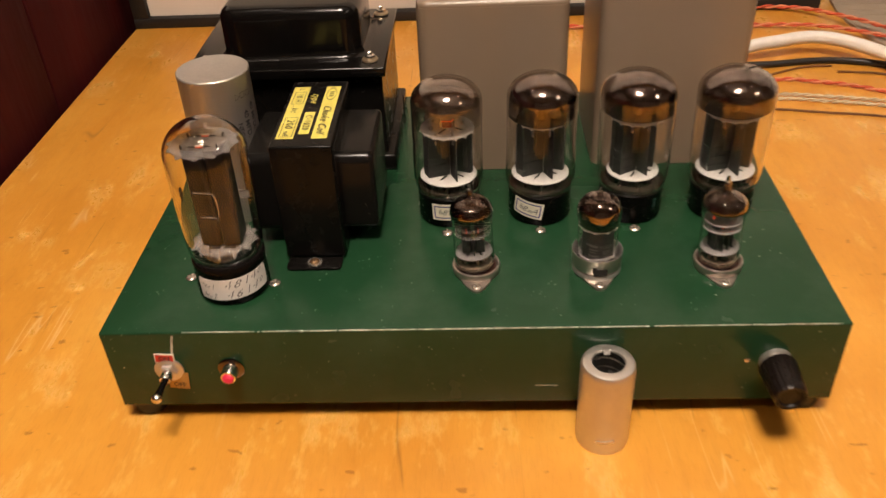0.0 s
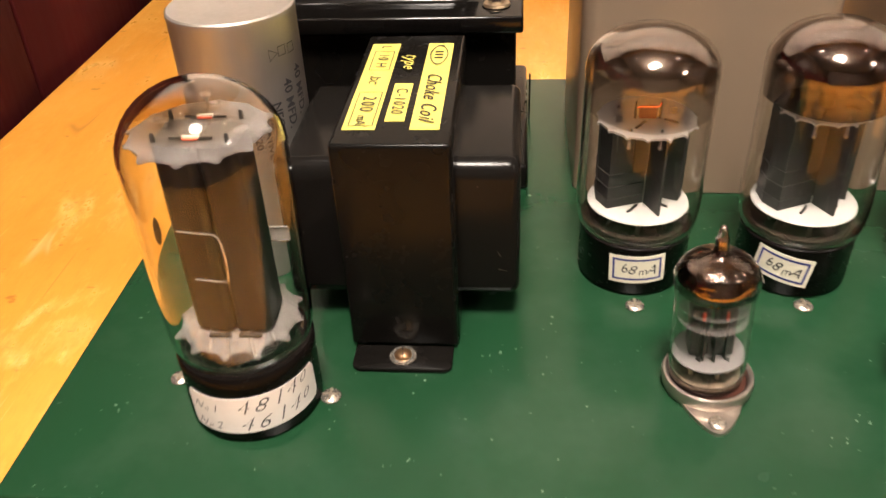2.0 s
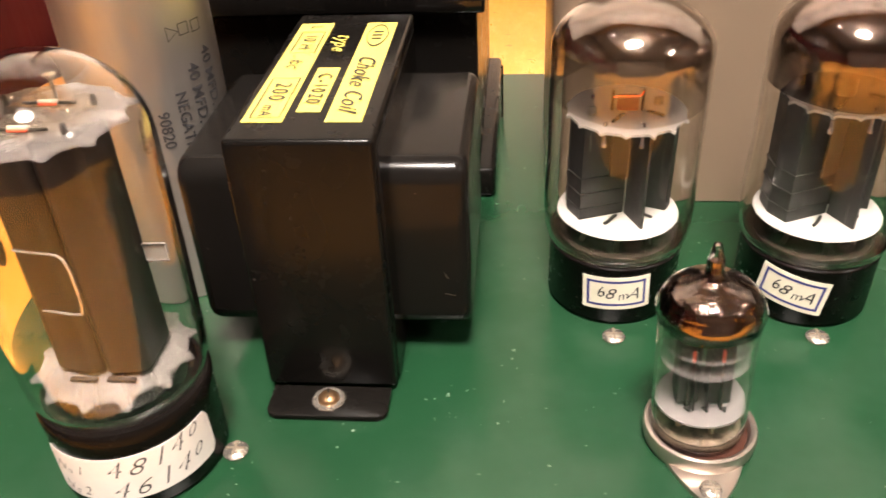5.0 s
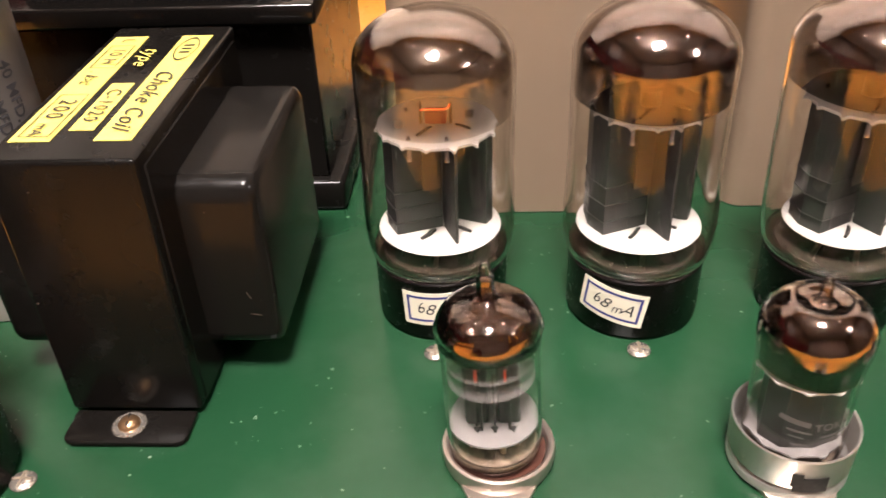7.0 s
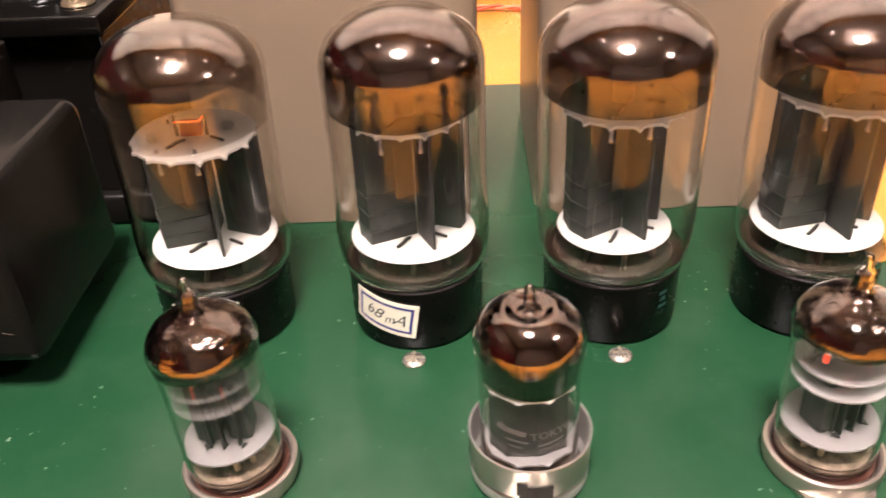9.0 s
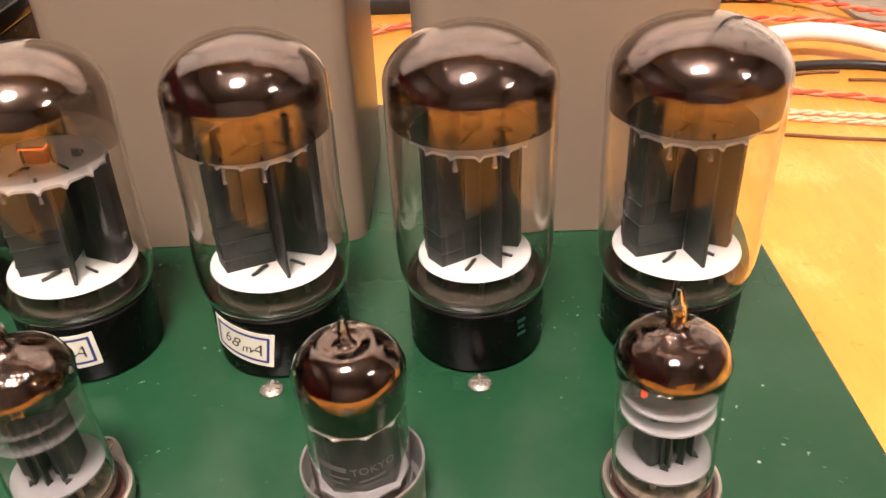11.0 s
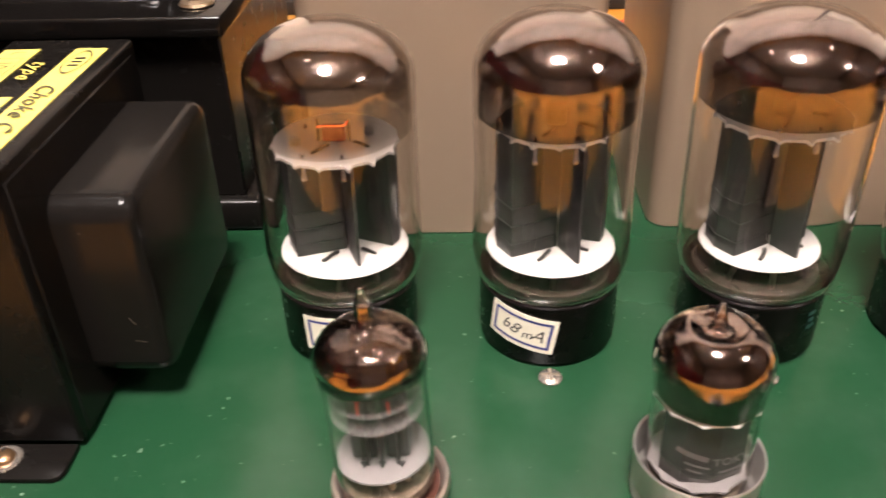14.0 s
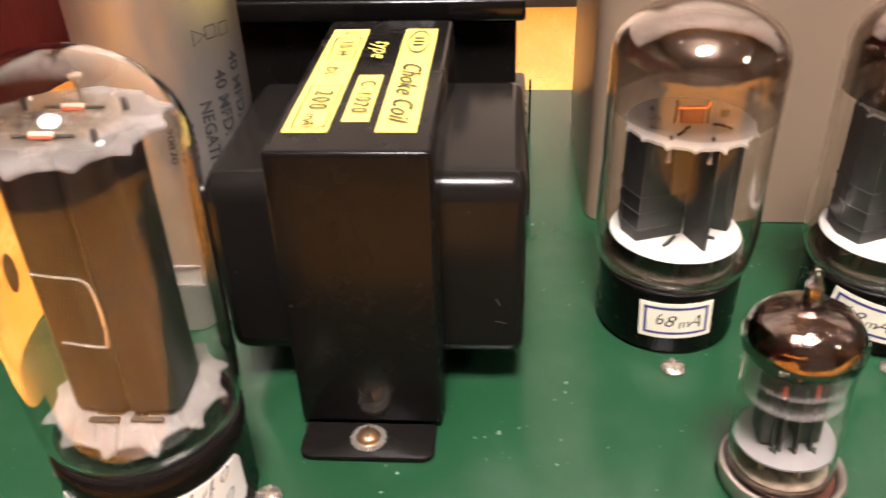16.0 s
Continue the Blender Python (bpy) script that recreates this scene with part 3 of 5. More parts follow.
def fixing_screw(x, y, z, parent):
    """A slotted copper-coloured round head on a broad pale washer."""
    ob = part("washer", lathe([(0, -0.0001), (0.0040, -0.0001), (0.0041, 0.0003), (0.0039, 0.0006), (0, 0.0006)], 28), M_PALE_SCREW, parent, "pale plated washer")
    ob.location = (x, y, z)
    part("screw", lathe([(0.0026, 0.0005), (0.0026, 0.0009), (0.0021, 0.0016), (0.0012, 0.0020), (0, 0.0021)], 24), M_COPPER, ob, "copper-coloured round screw head")
    slot = box(-0.0002, 0.0002, -0.0021, 0.0021, 0.0016, 0.00205)
    bmesh.ops.rotate(slot, cent=(0, 0, 0), matrix=Matrix.Rotation(radians(8), 3, "Z"), verts=slot.verts)
    part("slot", slot, M_DARK, ob)
    return ob


# ---- the room ----
FLOOR_Z, CEIL_Z = -0.72, 1.72
X0, X1, Y0, Y1 = -1.3, 1.9, -1.9, 0.99


def structure(name, bm, material, label):
    ob = part(name, bm, material)
    return tagged(ob, label, "structure", kind="structure")


structure("floor", box(X0 - 0.1, X1 + 0.1, Y0 - 0.1, Y1 + 0.1, FLOOR_Z - 0.1, FLOOR_Z), M_FLOOR, "brown wooden floor below the desk")
structure("ceiling", box(X0 - 0.1, X1 + 0.1, Y0 - 0.1, Y1 + 0.1, CEIL_Z, CEIL_Z + 0.1), M_CEILING, "grey-brown plain ceiling over the room")
structure("wall_north", box(X0, X1, Y1, Y1 + 0.1, FLOOR_Z, CEIL_Z), M_WALLPAPER, "cream wall behind the desk with dark motifs")
structure("wall_south", box(X0, X1, Y0 - 0.1, Y0, FLOOR_Z, CEIL_Z), M_SOUTH, "dull brown plain wall across the room")
# Unseen side walls; their blotchy brown stands in for mirrored dark clutter.
structure("wall_west", box(X0 - 0.1, X0, Y0 - 0.1, Y1 + 0.1, FLOOR_Z, CEIL_Z), M_BLOTCHY_BROWN, "unseen blotchy dark brown side wall behind the curtain")
structure("wall_east", box(X1, X1 + 0.1, Y0 - 0.1, Y1 + 0.1, FLOOR_Z, CEIL_Z), M_BLOTCHY_BROWN, "unseen blotchy dark brown side wall beyond the desk")

structure("trim", box(X0, X1, Y1 - 0.022, Y1 - 0.0005, CEIL_Z - 0.045, CEIL_Z - 0.001, 0.004, 2), M_BLOTCHY_BROWN, "dark brown cornice along the papered wall")
structure("trim", box(X0, X1, Y1 - 0.26, Y1 - 0.023, CEIL_Z - 0.022, CEIL_Z - 0.0005, 0.004, 2), M_CEILING_BOARD, "honey-brown wooden board along the ceiling's edge")

# round ceiling lamp
lamp = thing("ceiling_light", LAMP_X, LAMP_Y, LAMP_Z, "round white ceiling lamp, switched on", "ceiling lamp")
part("base_plate", lathe([(0, 0.04), (LAMP_R * 0.8, 0.04), (LAMP_R * 0.82, CEIL_Z - LAMP_Z - 0.002), (0, CEIL_Z - LAMP_Z - 0.002)], 48), M_WALL, lamp)
part("diffuser", lathe([(0, 0.0), (LAMP_R * 0.7, 0.004), (LAMP_R * 0.93, 0.014), (LAMP_R, 0.03), (LAMP_R * 0.97, 0.0395), (0, 0.0395)], 64), M_DIFFUSER, lamp, "glowing milky diffuser")

side_lamp = thing("ceiling_light", 1.62, -0.45, 1.55, "smaller round white ceiling lamp, switched on", "ceiling lamp")
part("base_plate", lathe([(0, 0.04), (0.12, 0.04), (0.125, CEIL_Z - 1.55 - 0.002), (0, CEIL_Z - 1.55 - 0.002)], 40), M_WALL, side_lamp)
part("diffuser", lathe([(0, 0.0), (0.11, 0.004), (0.15, 0.014), (0.16, 0.03), (0.156, 0.0395), (0, 0.0395)], 48), M_SIDE_DIFFUSER, side_lamp, "glowing milky diffuser")

# Unseen lights added, guessed from small highlights on the domes.
for bx, by in ((0.86, 0.42), (-0.55, 0.42)):
    small = thing("downlight", bx, by, CEIL_Z, "small added ceiling downlight, unseen, switched on", "downlight", "small ceiling downlights")
    part("rim", lathe([(0.030, -0.001), (0.046, -0.001), (0.046, -0.012), (0.040, -0.018), (0.030, -0.014)], 32), M_CHROME, small)
    part("bulb", lathe([(0, -0.012), (0.022, -0.012), (0.0295, -0.006), (0.0295, -0.001), (0, -0.001)], 32), M_BULB, small, "glowing bulb")

# ---- the desk and what stands at its back ----
desk = thing("desk", 0.2, 0.4, FLOOR_Z, "honey-coloured lacquered wooden desk with worn top", "desk")
part("tabletop", box(-0.578, 0.70, -0.50, 0.53, -0.030 - FLOOR_Z, -FLOOR_Z, 0.004, 3), M_WOOD, desk)
for sx in (-0.53, 0.65):
    for sy in (-0.45, 0.48):
        part("leg", box(sx - 0.025, sx + 0.025, sy - 0.025, sy + 0.025, 0.0, -0.0305 - FLOOR_Z, 0.003), M_WOOD, desk)

screen = thing("screen_panel", 0.0, 0.895, 0.0, "cream panel in a black frame standing on the desk", "panel")
part("bottom_rail", box(-0.376, 0.364, -0.011, 0.011, 0.0, 0.0112, 0.0012), M_FRAME, screen, "black bottom rail")
part("top_rail", box(-0.376, 0.364, -0.011, 0.011, 0.68, 0.70, 0.0012), M_FRAME, screen)
part("stile", box(-0.376, -0.359, -0.0105, 0.0105, 0.0115, 0.6797, 0.0012), M_FRAME, screen)
part("stile", box(0.347, 0.364, -0.0105, 0.0105, 0.0115, 0.6797, 0.0012), M_FRAME, screen)
part("infill", box(-0.3588, 0.3468, -0.003, 0.003, 0.0115, 0.6797), M_SCREEN, screen, "cream paper infill")

# dark red boards beside the desk
partition = thing("partition", -0.40, 0.3, FLOOR_Z, "dark red painted board partition beside the desk", "partition")
for y0, y1 in ((-0.75, -0.283), (-0.280, 0.058), (0.061, 0.399), (0.402, 0.619)):
    part("board", box(-0.011, 0.012, y0, y1, 0.0, 0.32 - FLOOR_Z, 0.003, 2), M_CURTAIN, partition)
part("cap_rail", box(-0.016, 0.014, -0.75, 0.619, 0.3205 - FLOOR_Z, 0.338 - FLOOR_Z, 0.003, 2), M_CURTAIN, partition)

# corrugated card lying on the right back of the desk
pts = [(0.392, 0.925), (0.381, 0.905), (0.376, 0.870), (0.376, 0.835), (0.381, 0.800), (0.390, 0.765), (0.404, 0.735), (0.425, 0.705), (0.455, 0.68), (0.80, 0.66), (0.80, 0.925)]
card = thing("card_sheet", 0, 0, 0.0005, "beige corrugated card sheet lying on the desk", "card sheet")
part("sheet", prism(pts, 0.0, 0.003), M_MAT, card)
for k in range(15):
    y = 0.69 + 0.0162 * k
    left = max(0.384, 0.384 + (0.79 - y) * 0.55 + 0.012) if y < 0.79 else (0.386 if y < 0.9 else 0.396)
    rib = sweep([Vector((left, y, 0.003)), Vector((0.795, y - 0.004, 0.003))], 0.0008, 6)
    part("rib", rib, M_MAT, card)


# ---- cables behind the amplifier ----
def twisted_pair(name, points, radius, pitch, label, first, second, turn=0.0):
    root = thing(name, 0, 0, 0, label, "cable")
    line = smooth_path(points, 40)
    for n, mat in ((0, first), (1, second)):
        out, run = [], 0.0
        for k, p in enumerate(line):
            if k:
                run += (p - line[k - 1]).length
            ahead = (line[min(k + 1, len(line) - 1)] - line[max(k - 1, 0)]).normalized()
            side = ahead.cross(Vector((0, 0, 1))).normalized()
            over = side.cross(ahead)
            a = 2 * math.pi * run / pitch + math.pi * n + turn
            out.append(p + radius * (math.cos(a) * side + math.sin(a) * over))
        part("strand", sweep(out, radius * 0.98, 7), mat, root)
    return root


twisted_pair("twisted_cable", [(-0.01, 0.60, 0.0035), (-0.005, 0.72, 0.0035), (0.015, 0.82, 0.0035), (0.058, 0.850, 0.0035), (0.100, 0.845, 0.0035), (0.15, 0.838, 0.0034), (0.22, 0.834, 0.0034), (0.284, 0.834, 0.0036), (0.338, 0.822, 0.006), (0.384, 0.792, 0.0075), (0.43, 0.75, 0.0075), (0.50, 0.71, 0.0075)], 0.0012, 0.026, "red and pale twisted speaker cable on the desk", M_RED_WIRE, M_PINK_WIRE)
twisted_pair("twisted_cable", [(0.125, 0.60, 0.0035), (0.17, 0.80, 0.004), (0.23, 0.886, 0.004), (0.304, 0.884, 0.004), (0.344, 0.868, 0.006), (0.378, 0.818, 0.012), (0.42, 0.77, 0.0115), (0.49, 0.745, 0.0075)], 0.0012, 0.026, "red and pale twisted speaker cable on the desk", M_RED_WIRE, M_PINK_WIRE, 1.0)
twisted_pair("twisted_cable", [(0.13, 0.60, 0.0024), (0.18, 0.690, 0.0024), (0.268, 0.706, 0.0024), (0.298, 0.700, 0.0024), (0.325, 0.691, 0.0024), (0.352, 0.676, 0.0024), (0.42, 0.64, 0.0024), (0.50, 0.60, 0.0024)], 0.0010, 0.022, "red and pale twisted speaker cable on the desk", M_RED_WIRE, M_PINK_WIRE, 0.4)
for dx, dy, turn in ((0.0, 0.0, 0.0), (-0.004, -0.0085, 1.3)):
    line = [(0.15, 0.60, 0.0022), (0.20, 0.665, 0.0022), (0.259, 0.676, 0.0022), (0.298, 0.670, 0.0022), (0.345, 0.658, 0.0022), (0.42, 0.630, 0.0022), (0.52, 0.575, 0.0022)]
    twisted_pair("clear_speaker_cable", [(x + dx, y + dy, z) for x, y, z in line], 0.0009, 0.018, "clear sheathed twisted speaker cable on the desk", M_CLEAR_WIRE, M_CLEAR_WIRE, turn)
# Three thin brown lines running across the desk.
for line in ([(0.16, 0.60, 0.0012), (0.22, 0.69, 0.0012), (0.272, 0.722, 0.0012), (0.303, 0.734, 0.0012), (0.325, 0.7345, 0.0012)], [(0.19, 0.60, 0.0012), (0.22, 0.645, 0.0012), (0.249, 0.650, 0.0012), (0.288, 0.642, 0.0012), (0.334, 0.632, 0.0012), (0.42, 0.60, 0.0012), (0.50, 0.55, 0.0012)], [(0.326, 0.7215, 0.0012), (0.345, 0.719, 0.0012), (0.366, 0.713, 0.0012), (0.43, 0.68, 0.0012), (0.50, 0.63, 0.0012)]):
    thin = thing("thin_line", 0, 0, 0, "thin brown line lying on the desk", "wire", "thin wires on the desk")
    part("jacket", sweep(smooth_path(line, 10), 0.0010, 8), M_BROWN_LINE, thin)

white = thing("white_cable", 0, 0, 0, "thick white cable arching over the desk", "cable")
part("jacket", sweep(smooth_path([(0.15, 0.60, 0.0068), (0.19, 0.70, 0.009), (0.246, 0.748, 0.014), (0.283, 0.760, 0.016), (0.314, 0.765, 0.017), (0.340, 0.753, 0.017), (0.366, 0.724, 0.016), (0.415, 0.665, 0.012), (0.50, 0.58, 0.0062)], 14), 0.0059, 16), M_WHITE_WIRE, white)
black = thing("black_cable", 0, 0, 0, "thin black cable lying on the desk", "cable")
part("jacket", sweep(smooth_path([(0.145, 0.60, 0.0032), (0.20, 0.72, 0.0032), (0.278, 0.738, 0.0032), (0.33, 0.742, 0.0032), (0.375, 0.728, 0.0032), (0.45, 0.69, 0.0032), (0.55, 0.60, 0.0032)], 14), 0.003, 10), M_BLACK_WIRE, black)

# ---- amplifier chassis ----
CX0, CX1, CY0, CY1, CZ0, CZ = -0.1900, 0.176, 0.3075, 0.568, 0.0105, 0.061
chassis = thing("amplifier_chassis", 0, 0, 0, "dark green enamelled amplifier chassis standing on the desk", "amplifier")
body = part("body", box(CX0, CX1, CY0, CY1, CZ0, CZ, 0.0011, 3), M_GREEN, chassis)
for fx in (CX0 + 0.0098, CX1 - 0.0105):
    for fy in (CY0 + 0.0125, CY1 - 0.0125):
        foot = part("foot", lathe([(0, 0), (0.0085, 0), (0.0095, 0.0012), (0.0105, CZ0 - 0.0003), (0, CZ0 - 0.0003)], 24), M_RUBBER, chassis, "black rubber foot")
        foot.location = (fx, fy, 0)

# chipped paint along the front edge
random.seed(4)
for k in range(36):
    cx = random.choice((random.uniform(-0.01, 0.035), random.uniform(0.05, 0.085), random.uniform(0.135, 0.168), random.uniform(-0.17, 0.165)))
    w = random.uniform(0.0004, 0.0030)
    chip = part("paint_chip", box(cx, cx + w, CY0 - 0.00006, CY0 + 0.0005, CZ - 0.00042, CZ - 0.00022, 0.00006, 1), M_CHIP_OR_GLINT, body)
# Pale strips: worn paint plus the edge's bright highlight, put into the colour.
for x0, x1, thick in ((-0.148, -0.112, 0.00010), (-0.108, -0.071, 0.00016), (-0.070, -0.032, 0.00020), (-0.0315, 0.046, 0.00026), (0.047, 0.080, 0.00016), (0.083, 0.128, 0.00012), (0.129, 0.171, 0.00018)):
    part("worn_edge_glint", box(x0, x1, CY0 + 0.00018, CY0 + 0.00052, CZ - 0.00034 - thick / 2, CZ - 0.00034 + thick / 2 + 0.00022, 0.00004, 1), M_WORN_GLINT, body)
part("scratch_or_glint", box(0.026, 0.0375, CY0 - 0.0001, CY0 + 0.0002, 0.0222, 0.0225), M_CHIP_OR_GLINT, body)

# toggle switch with its name plates
TX, TZ = -0.1595, 0.0365
switch = part("toggle_switch", lathe([(0, 0), (0.0075, 0), (0.0075, 0.0007), (0.0069, 0.0011), (0.0046, 0.0015), (0, 0.0015)], 36), M_ALU_DULL, chassis, "nickel toggle switch")
switch.matrix_basis = pose(TX, CY0, TZ, 90, 0, 0)
part("nut", lathe([(0.0046, 0.0014), (0.0048, 0.0018), (0.0048, 0.0034), (0.0042, 0.0038), (0.0029, 0.0038)], 6), M_ALU, switch, smooth=20)
part("bushing", lathe([(0.0030, 0.0030), (0.0030, 0.0080), (0.0026, 0.0086), (0.0017, 0.0080), (0, 0.0076)], 28), M_CHROME, switch, "threaded nickel bushing")
lever = part("lever", lathe([(0.0013, 0), (0.0015, 0.0040), (0.0020, 0.0085), (0.0021, 0.0096), (0, 0.0098)], 20), M_BAKELITE, switch, "black lever")
part("lever_tip", lathe([(0.0016, 0.0086), (0.0024, 0.0093), (0.0028, 0.0106), (0.0024, 0.0119), (0.0014, 0.0126), (0, 0.0128)], 20), M_CHROME, lever, "bright ball tip")
lever.matrix_basis = pose(0, 0, 0.0080, 14, -10, 0)
# Pale strips painted for the switch's reflection in the glossy front.
for dx, z0, z1, lean in ((0.0040, 0.0470, 0.0515, 12), (0.0050, 0.0515, 0.0560, 8), (0.0058, 0.0550, 0.0590, 14)):
    mark = moved(sheet(0.0011, z1 - z0, 2, 2, 0.00005), pose(TX + dx, CY0 - 0.00006, (z0 + z1) / 2, 90, lean, 0))
    part("scratch_or_glint", mark, M_CHIP_OR_GLINT, body)
for word, dx, dz, lean, col, w, h in (("ON", -0.0006, 0.0082, 4, M_RED, 0.0100, 0.0058), ("OFF", 0.0036, -0.0070, 7, M_GOLD, 0.0100, 0.0112)):
    tag = moved(sheet(w, h, 2, 1, 0.0005), pose(TX + dx, CY0 - 0.0004, TZ + dz, 90, lean, 0))
    plate = part("name_plate", tag, M_PAPER if word == "ON" else M_GOLD, chassis, "small printed switch plate")
    part("field", moved(sheet(w * 0.88, h * 0.80, 2, 1, 0.0001), pose(TX + dx, CY0 - 0.00095, TZ + dz, 90, lean, 0)), col, plate)
    part("lettering", moved(text_mesh(word, 0.0036), pose(TX + dx, CY0 - 0.0012, TZ + dz - (0.0026 if word == "OFF" else 0.0), 90, lean, 0)), M_INK, plate, smooth=0)

# pilot lamp
PX, PZ = -0.1275, 0.037
pilot = part("pilot_lamp", lathe([(0, 0), (0.0050, 0), (0.0050, 0.0022), (0.0046, 0.0075), (0.0044, 0.0088), (0.0036, 0.009), (0.0036, 0.0084), (0, 0.0084)], 32), M_CHROME, chassis, "chrome pilot lamp with red lens")
pilot.matrix_basis = pose(PX, CY0, PZ, 90, 0, 0) @ Matrix.Scale(0.86, 4)
# The reflection of dark surroundings is put into this metal's colour.
part("bezel", lathe([(0.0049, 0.0001), (0.0076, 0.0001), (0.0078, 0.001), (0.0066, 0.0018), (0.0049, 0.0020)], 32), M_BEZEL, pilot, "dark nickel bezel")
part("lens", lathe([(0.0035, 0.0084), (0.0033, 0.0098), (0.002, 0.0108), (0, 0.0104)], 8), M_PILOT, pilot, "lit red faceted lens", smooth=10)

# volume knob
KX, KZ = 0.1435, 0.0375
bush = part("bushing", lathe([(0, 0), (0.0080, 0), (0.0080, 0.0028), (0.0074, 0.003), (0.0074, 0.0046), (0, 0.0048)], 28), M_ALU, chassis, "bare metal bushing")
bush.matrix_basis = pose(KX, CY0, KZ, 90, 0, 0)
pts = []
for k in range(72):
    a = 2 * math.pi * k / 72
    r = 0.0092 - (0.00028 if k % 4 == 0 else 0.0)
    pts.append((r * math.cos(a), r * math.sin(a)))
knob = bmesh.new()
rings = []
for z, s in ((0.0, 0.98), (0.001, 1.0), (0.0185, 0.88), (0.0203, 0.85), (0.0212, 0.79), (0.0209, 0.62), (0.0200, 0.55)):
    rings.append([knob.verts.new((x * s, y * s, z)) for x, y in pts])
for a, b in zip(rings, rings[1:]):
    for k in range(72):
        knob.faces.new((a[k], a[(k + 1) % 72], b[(k + 1) % 72], b[k]))
knob.faces.new(rings[0][::-1])
knob.faces.new(rings[-1])
knob_ob = part("volume_knob", knob, M_KNOB, chassis, "black fluted volume knob", smooth=30)
knob_ob.matrix_basis = pose(KX, CY0 - 0.0048, KZ, 90, 0, 0)
pan_screw(KX - 0.0135, CY0 - 0.0001, KZ + 0.0005, chassis, 0.0014).matrix_basis = pose(KX - 0.0135, CY0, KZ + 0.0005, 90, 0, 0)

# ---- sockets and their screws on the chassis ----
POWER_X, POWER_Y = (-0.0178, 0.0341, 0.0858, 0.1370), 0.4115
MINI = ((-0.0027, 0.3545), (0.0601, 0.3545), (0.1230, 0.3550))
RECT = (-0.1296, 0.3458)
CAPACITOR = (-0.1434, 0.4216)
for x, y in [(-0.0187, 0.3888)] + [(px, 0.390) for px in (0.0335, 0.0858, 0.138)] + [(px, 0.433) for px in POWER_X] + [(-0.1085, 0.3455), (-0.1545, 0.3515)]:
    pan_screw(x, y, CZ + 0.0002, chassis, 0.0030, M_PALE_SCREW)


def ear_outline(r, reach, ear):
    pts = []
    for k in range(64):
        a = 2 * math.pi * k / 64
        x, y = r * math.cos(a), r * math.sin(a)
        f = abs(math.sin(a))
        if f > 0.72:
            t = (f - 0.72) / 0.28
            y = math.copysign(abs(y) + (reach - r) * t**0.8, y)
            x *= 1 - 0.25 * t
        pts.append((x, y))
    return pts


for n, (mx, my) in enumerate(MINI):
    sock = part("tube_socket", prism(ear_outline(0.0118, 0.0200, 0.003), CZ, CZ + 0.0012), M_SOCKET, chassis, "plated miniature tube socket flange")
    sock.location = (mx, my, 0)
    ring = [(0.0107, CZ + 0.001), (0.0122, CZ + 0.001), (0.0126, CZ + 0.0036), (0.0123, CZ + 0.0048), (0.0116, CZ + 0.0050), (0.0110, CZ + 0.0046), (0.0106, CZ + 0.003)]
    if n == 1:
        ring = [(0.0112, CZ + 0.001), (0.0127, CZ + 0.001), (0.0127, CZ + 0.0030), (0.0121, CZ + 0.0038), (0.0128, CZ + 0.0048), (0.0129, CZ + 0.0122), (0.0131, CZ + 0.0127), (0.0129, CZ + 0.0131), (0.0125, CZ + 0.0127), (0.0123, CZ + 0.004), (0.0112, CZ + 0.003)]
    part("skirt", lathe(ring, 48), M_ALU_DULL if n == 1 else M_SOCKET, sock, "plain metal shield skirt" if n == 1 else "")
    part("insulator", lathe([(0, CZ + 0.001), (0.0104, CZ + 0.001), (0.0104, CZ + 0.0032), (0, CZ + 0.0036)], 32), M_BROWN_PHENOLIC, sock, "brown phenolic wafer")
    if n == 1:
        notch = moved(sheet(0.0070, 0.0040, 8, 1, 0.00015), Matrix.Identity(4))
        part("bayonet_slot", bent(notch, 0.0129, -88, CZ + 0.0062), M_DARK, sock, "dark bayonet slot")
        notch = moved(sheet(0.0022, 0.0035, 4, 1, 0.00015), Matrix.Identity(4))
        part("bayonet_slot", bent(notch, 0.0129, -101, CZ + 0.0075), M_DARK, sock)
    for s in (-1, 1):
        pan_screw(mx, my + s * 0.0165, CZ + 0.0013, chassis, 0.0025, M_PALE_SCREW)


# ---- choke coil ----
choke = thing("choke_coil", -0.0895, 0.405, CZ, "black enamelled choke coil with yellow lettered labels", "choke coil")
HX, FY, BY, TOP = 0.0160, -0.0385, 0.0390, 0.0695
strap = box(-HX, HX, FY, BY, 0.0016, TOP, 0.0012, 4)
part("strap", strap, M_BLACK, choke, "black steel strap")
part("core_edge", box(-HX - 0.0003, HX + 0.0003, FY + 0.0035, BY - 0.0035, 0.0018, TOP - 0.003, 0.0004, 1), M_SATIN, choke)
for s in (-1, 1):
    y0 = FY if s < 0 else BY
    y1 = y0 + s * 0.0105
    outline = [(-HX + 0.0012, y0), (HX - 0.0012, y0), (HX - 0.0012, y1 - s * 0.0022), (HX - 0.0018, y1 - s * 0.0008), (HX - 0.0035, y1), (-HX + 0.0035, y1), (-HX + 0.0018, y1 - s * 0.0008), (-HX + 0.0012, y1 - s * 0.0022)]
    tab = prism(outline, 0.0002, 0.0017)
    bmesh.ops.bevel(tab, geom=tab.edges[:], offset=0.0004, segments=2, profile=0.5, affect="EDGES")
    part("mounting_tab", tab, M_BLACK, choke)
    fixing_screw(0.0, y0 + s * 0.0052, 0.0018, choke)


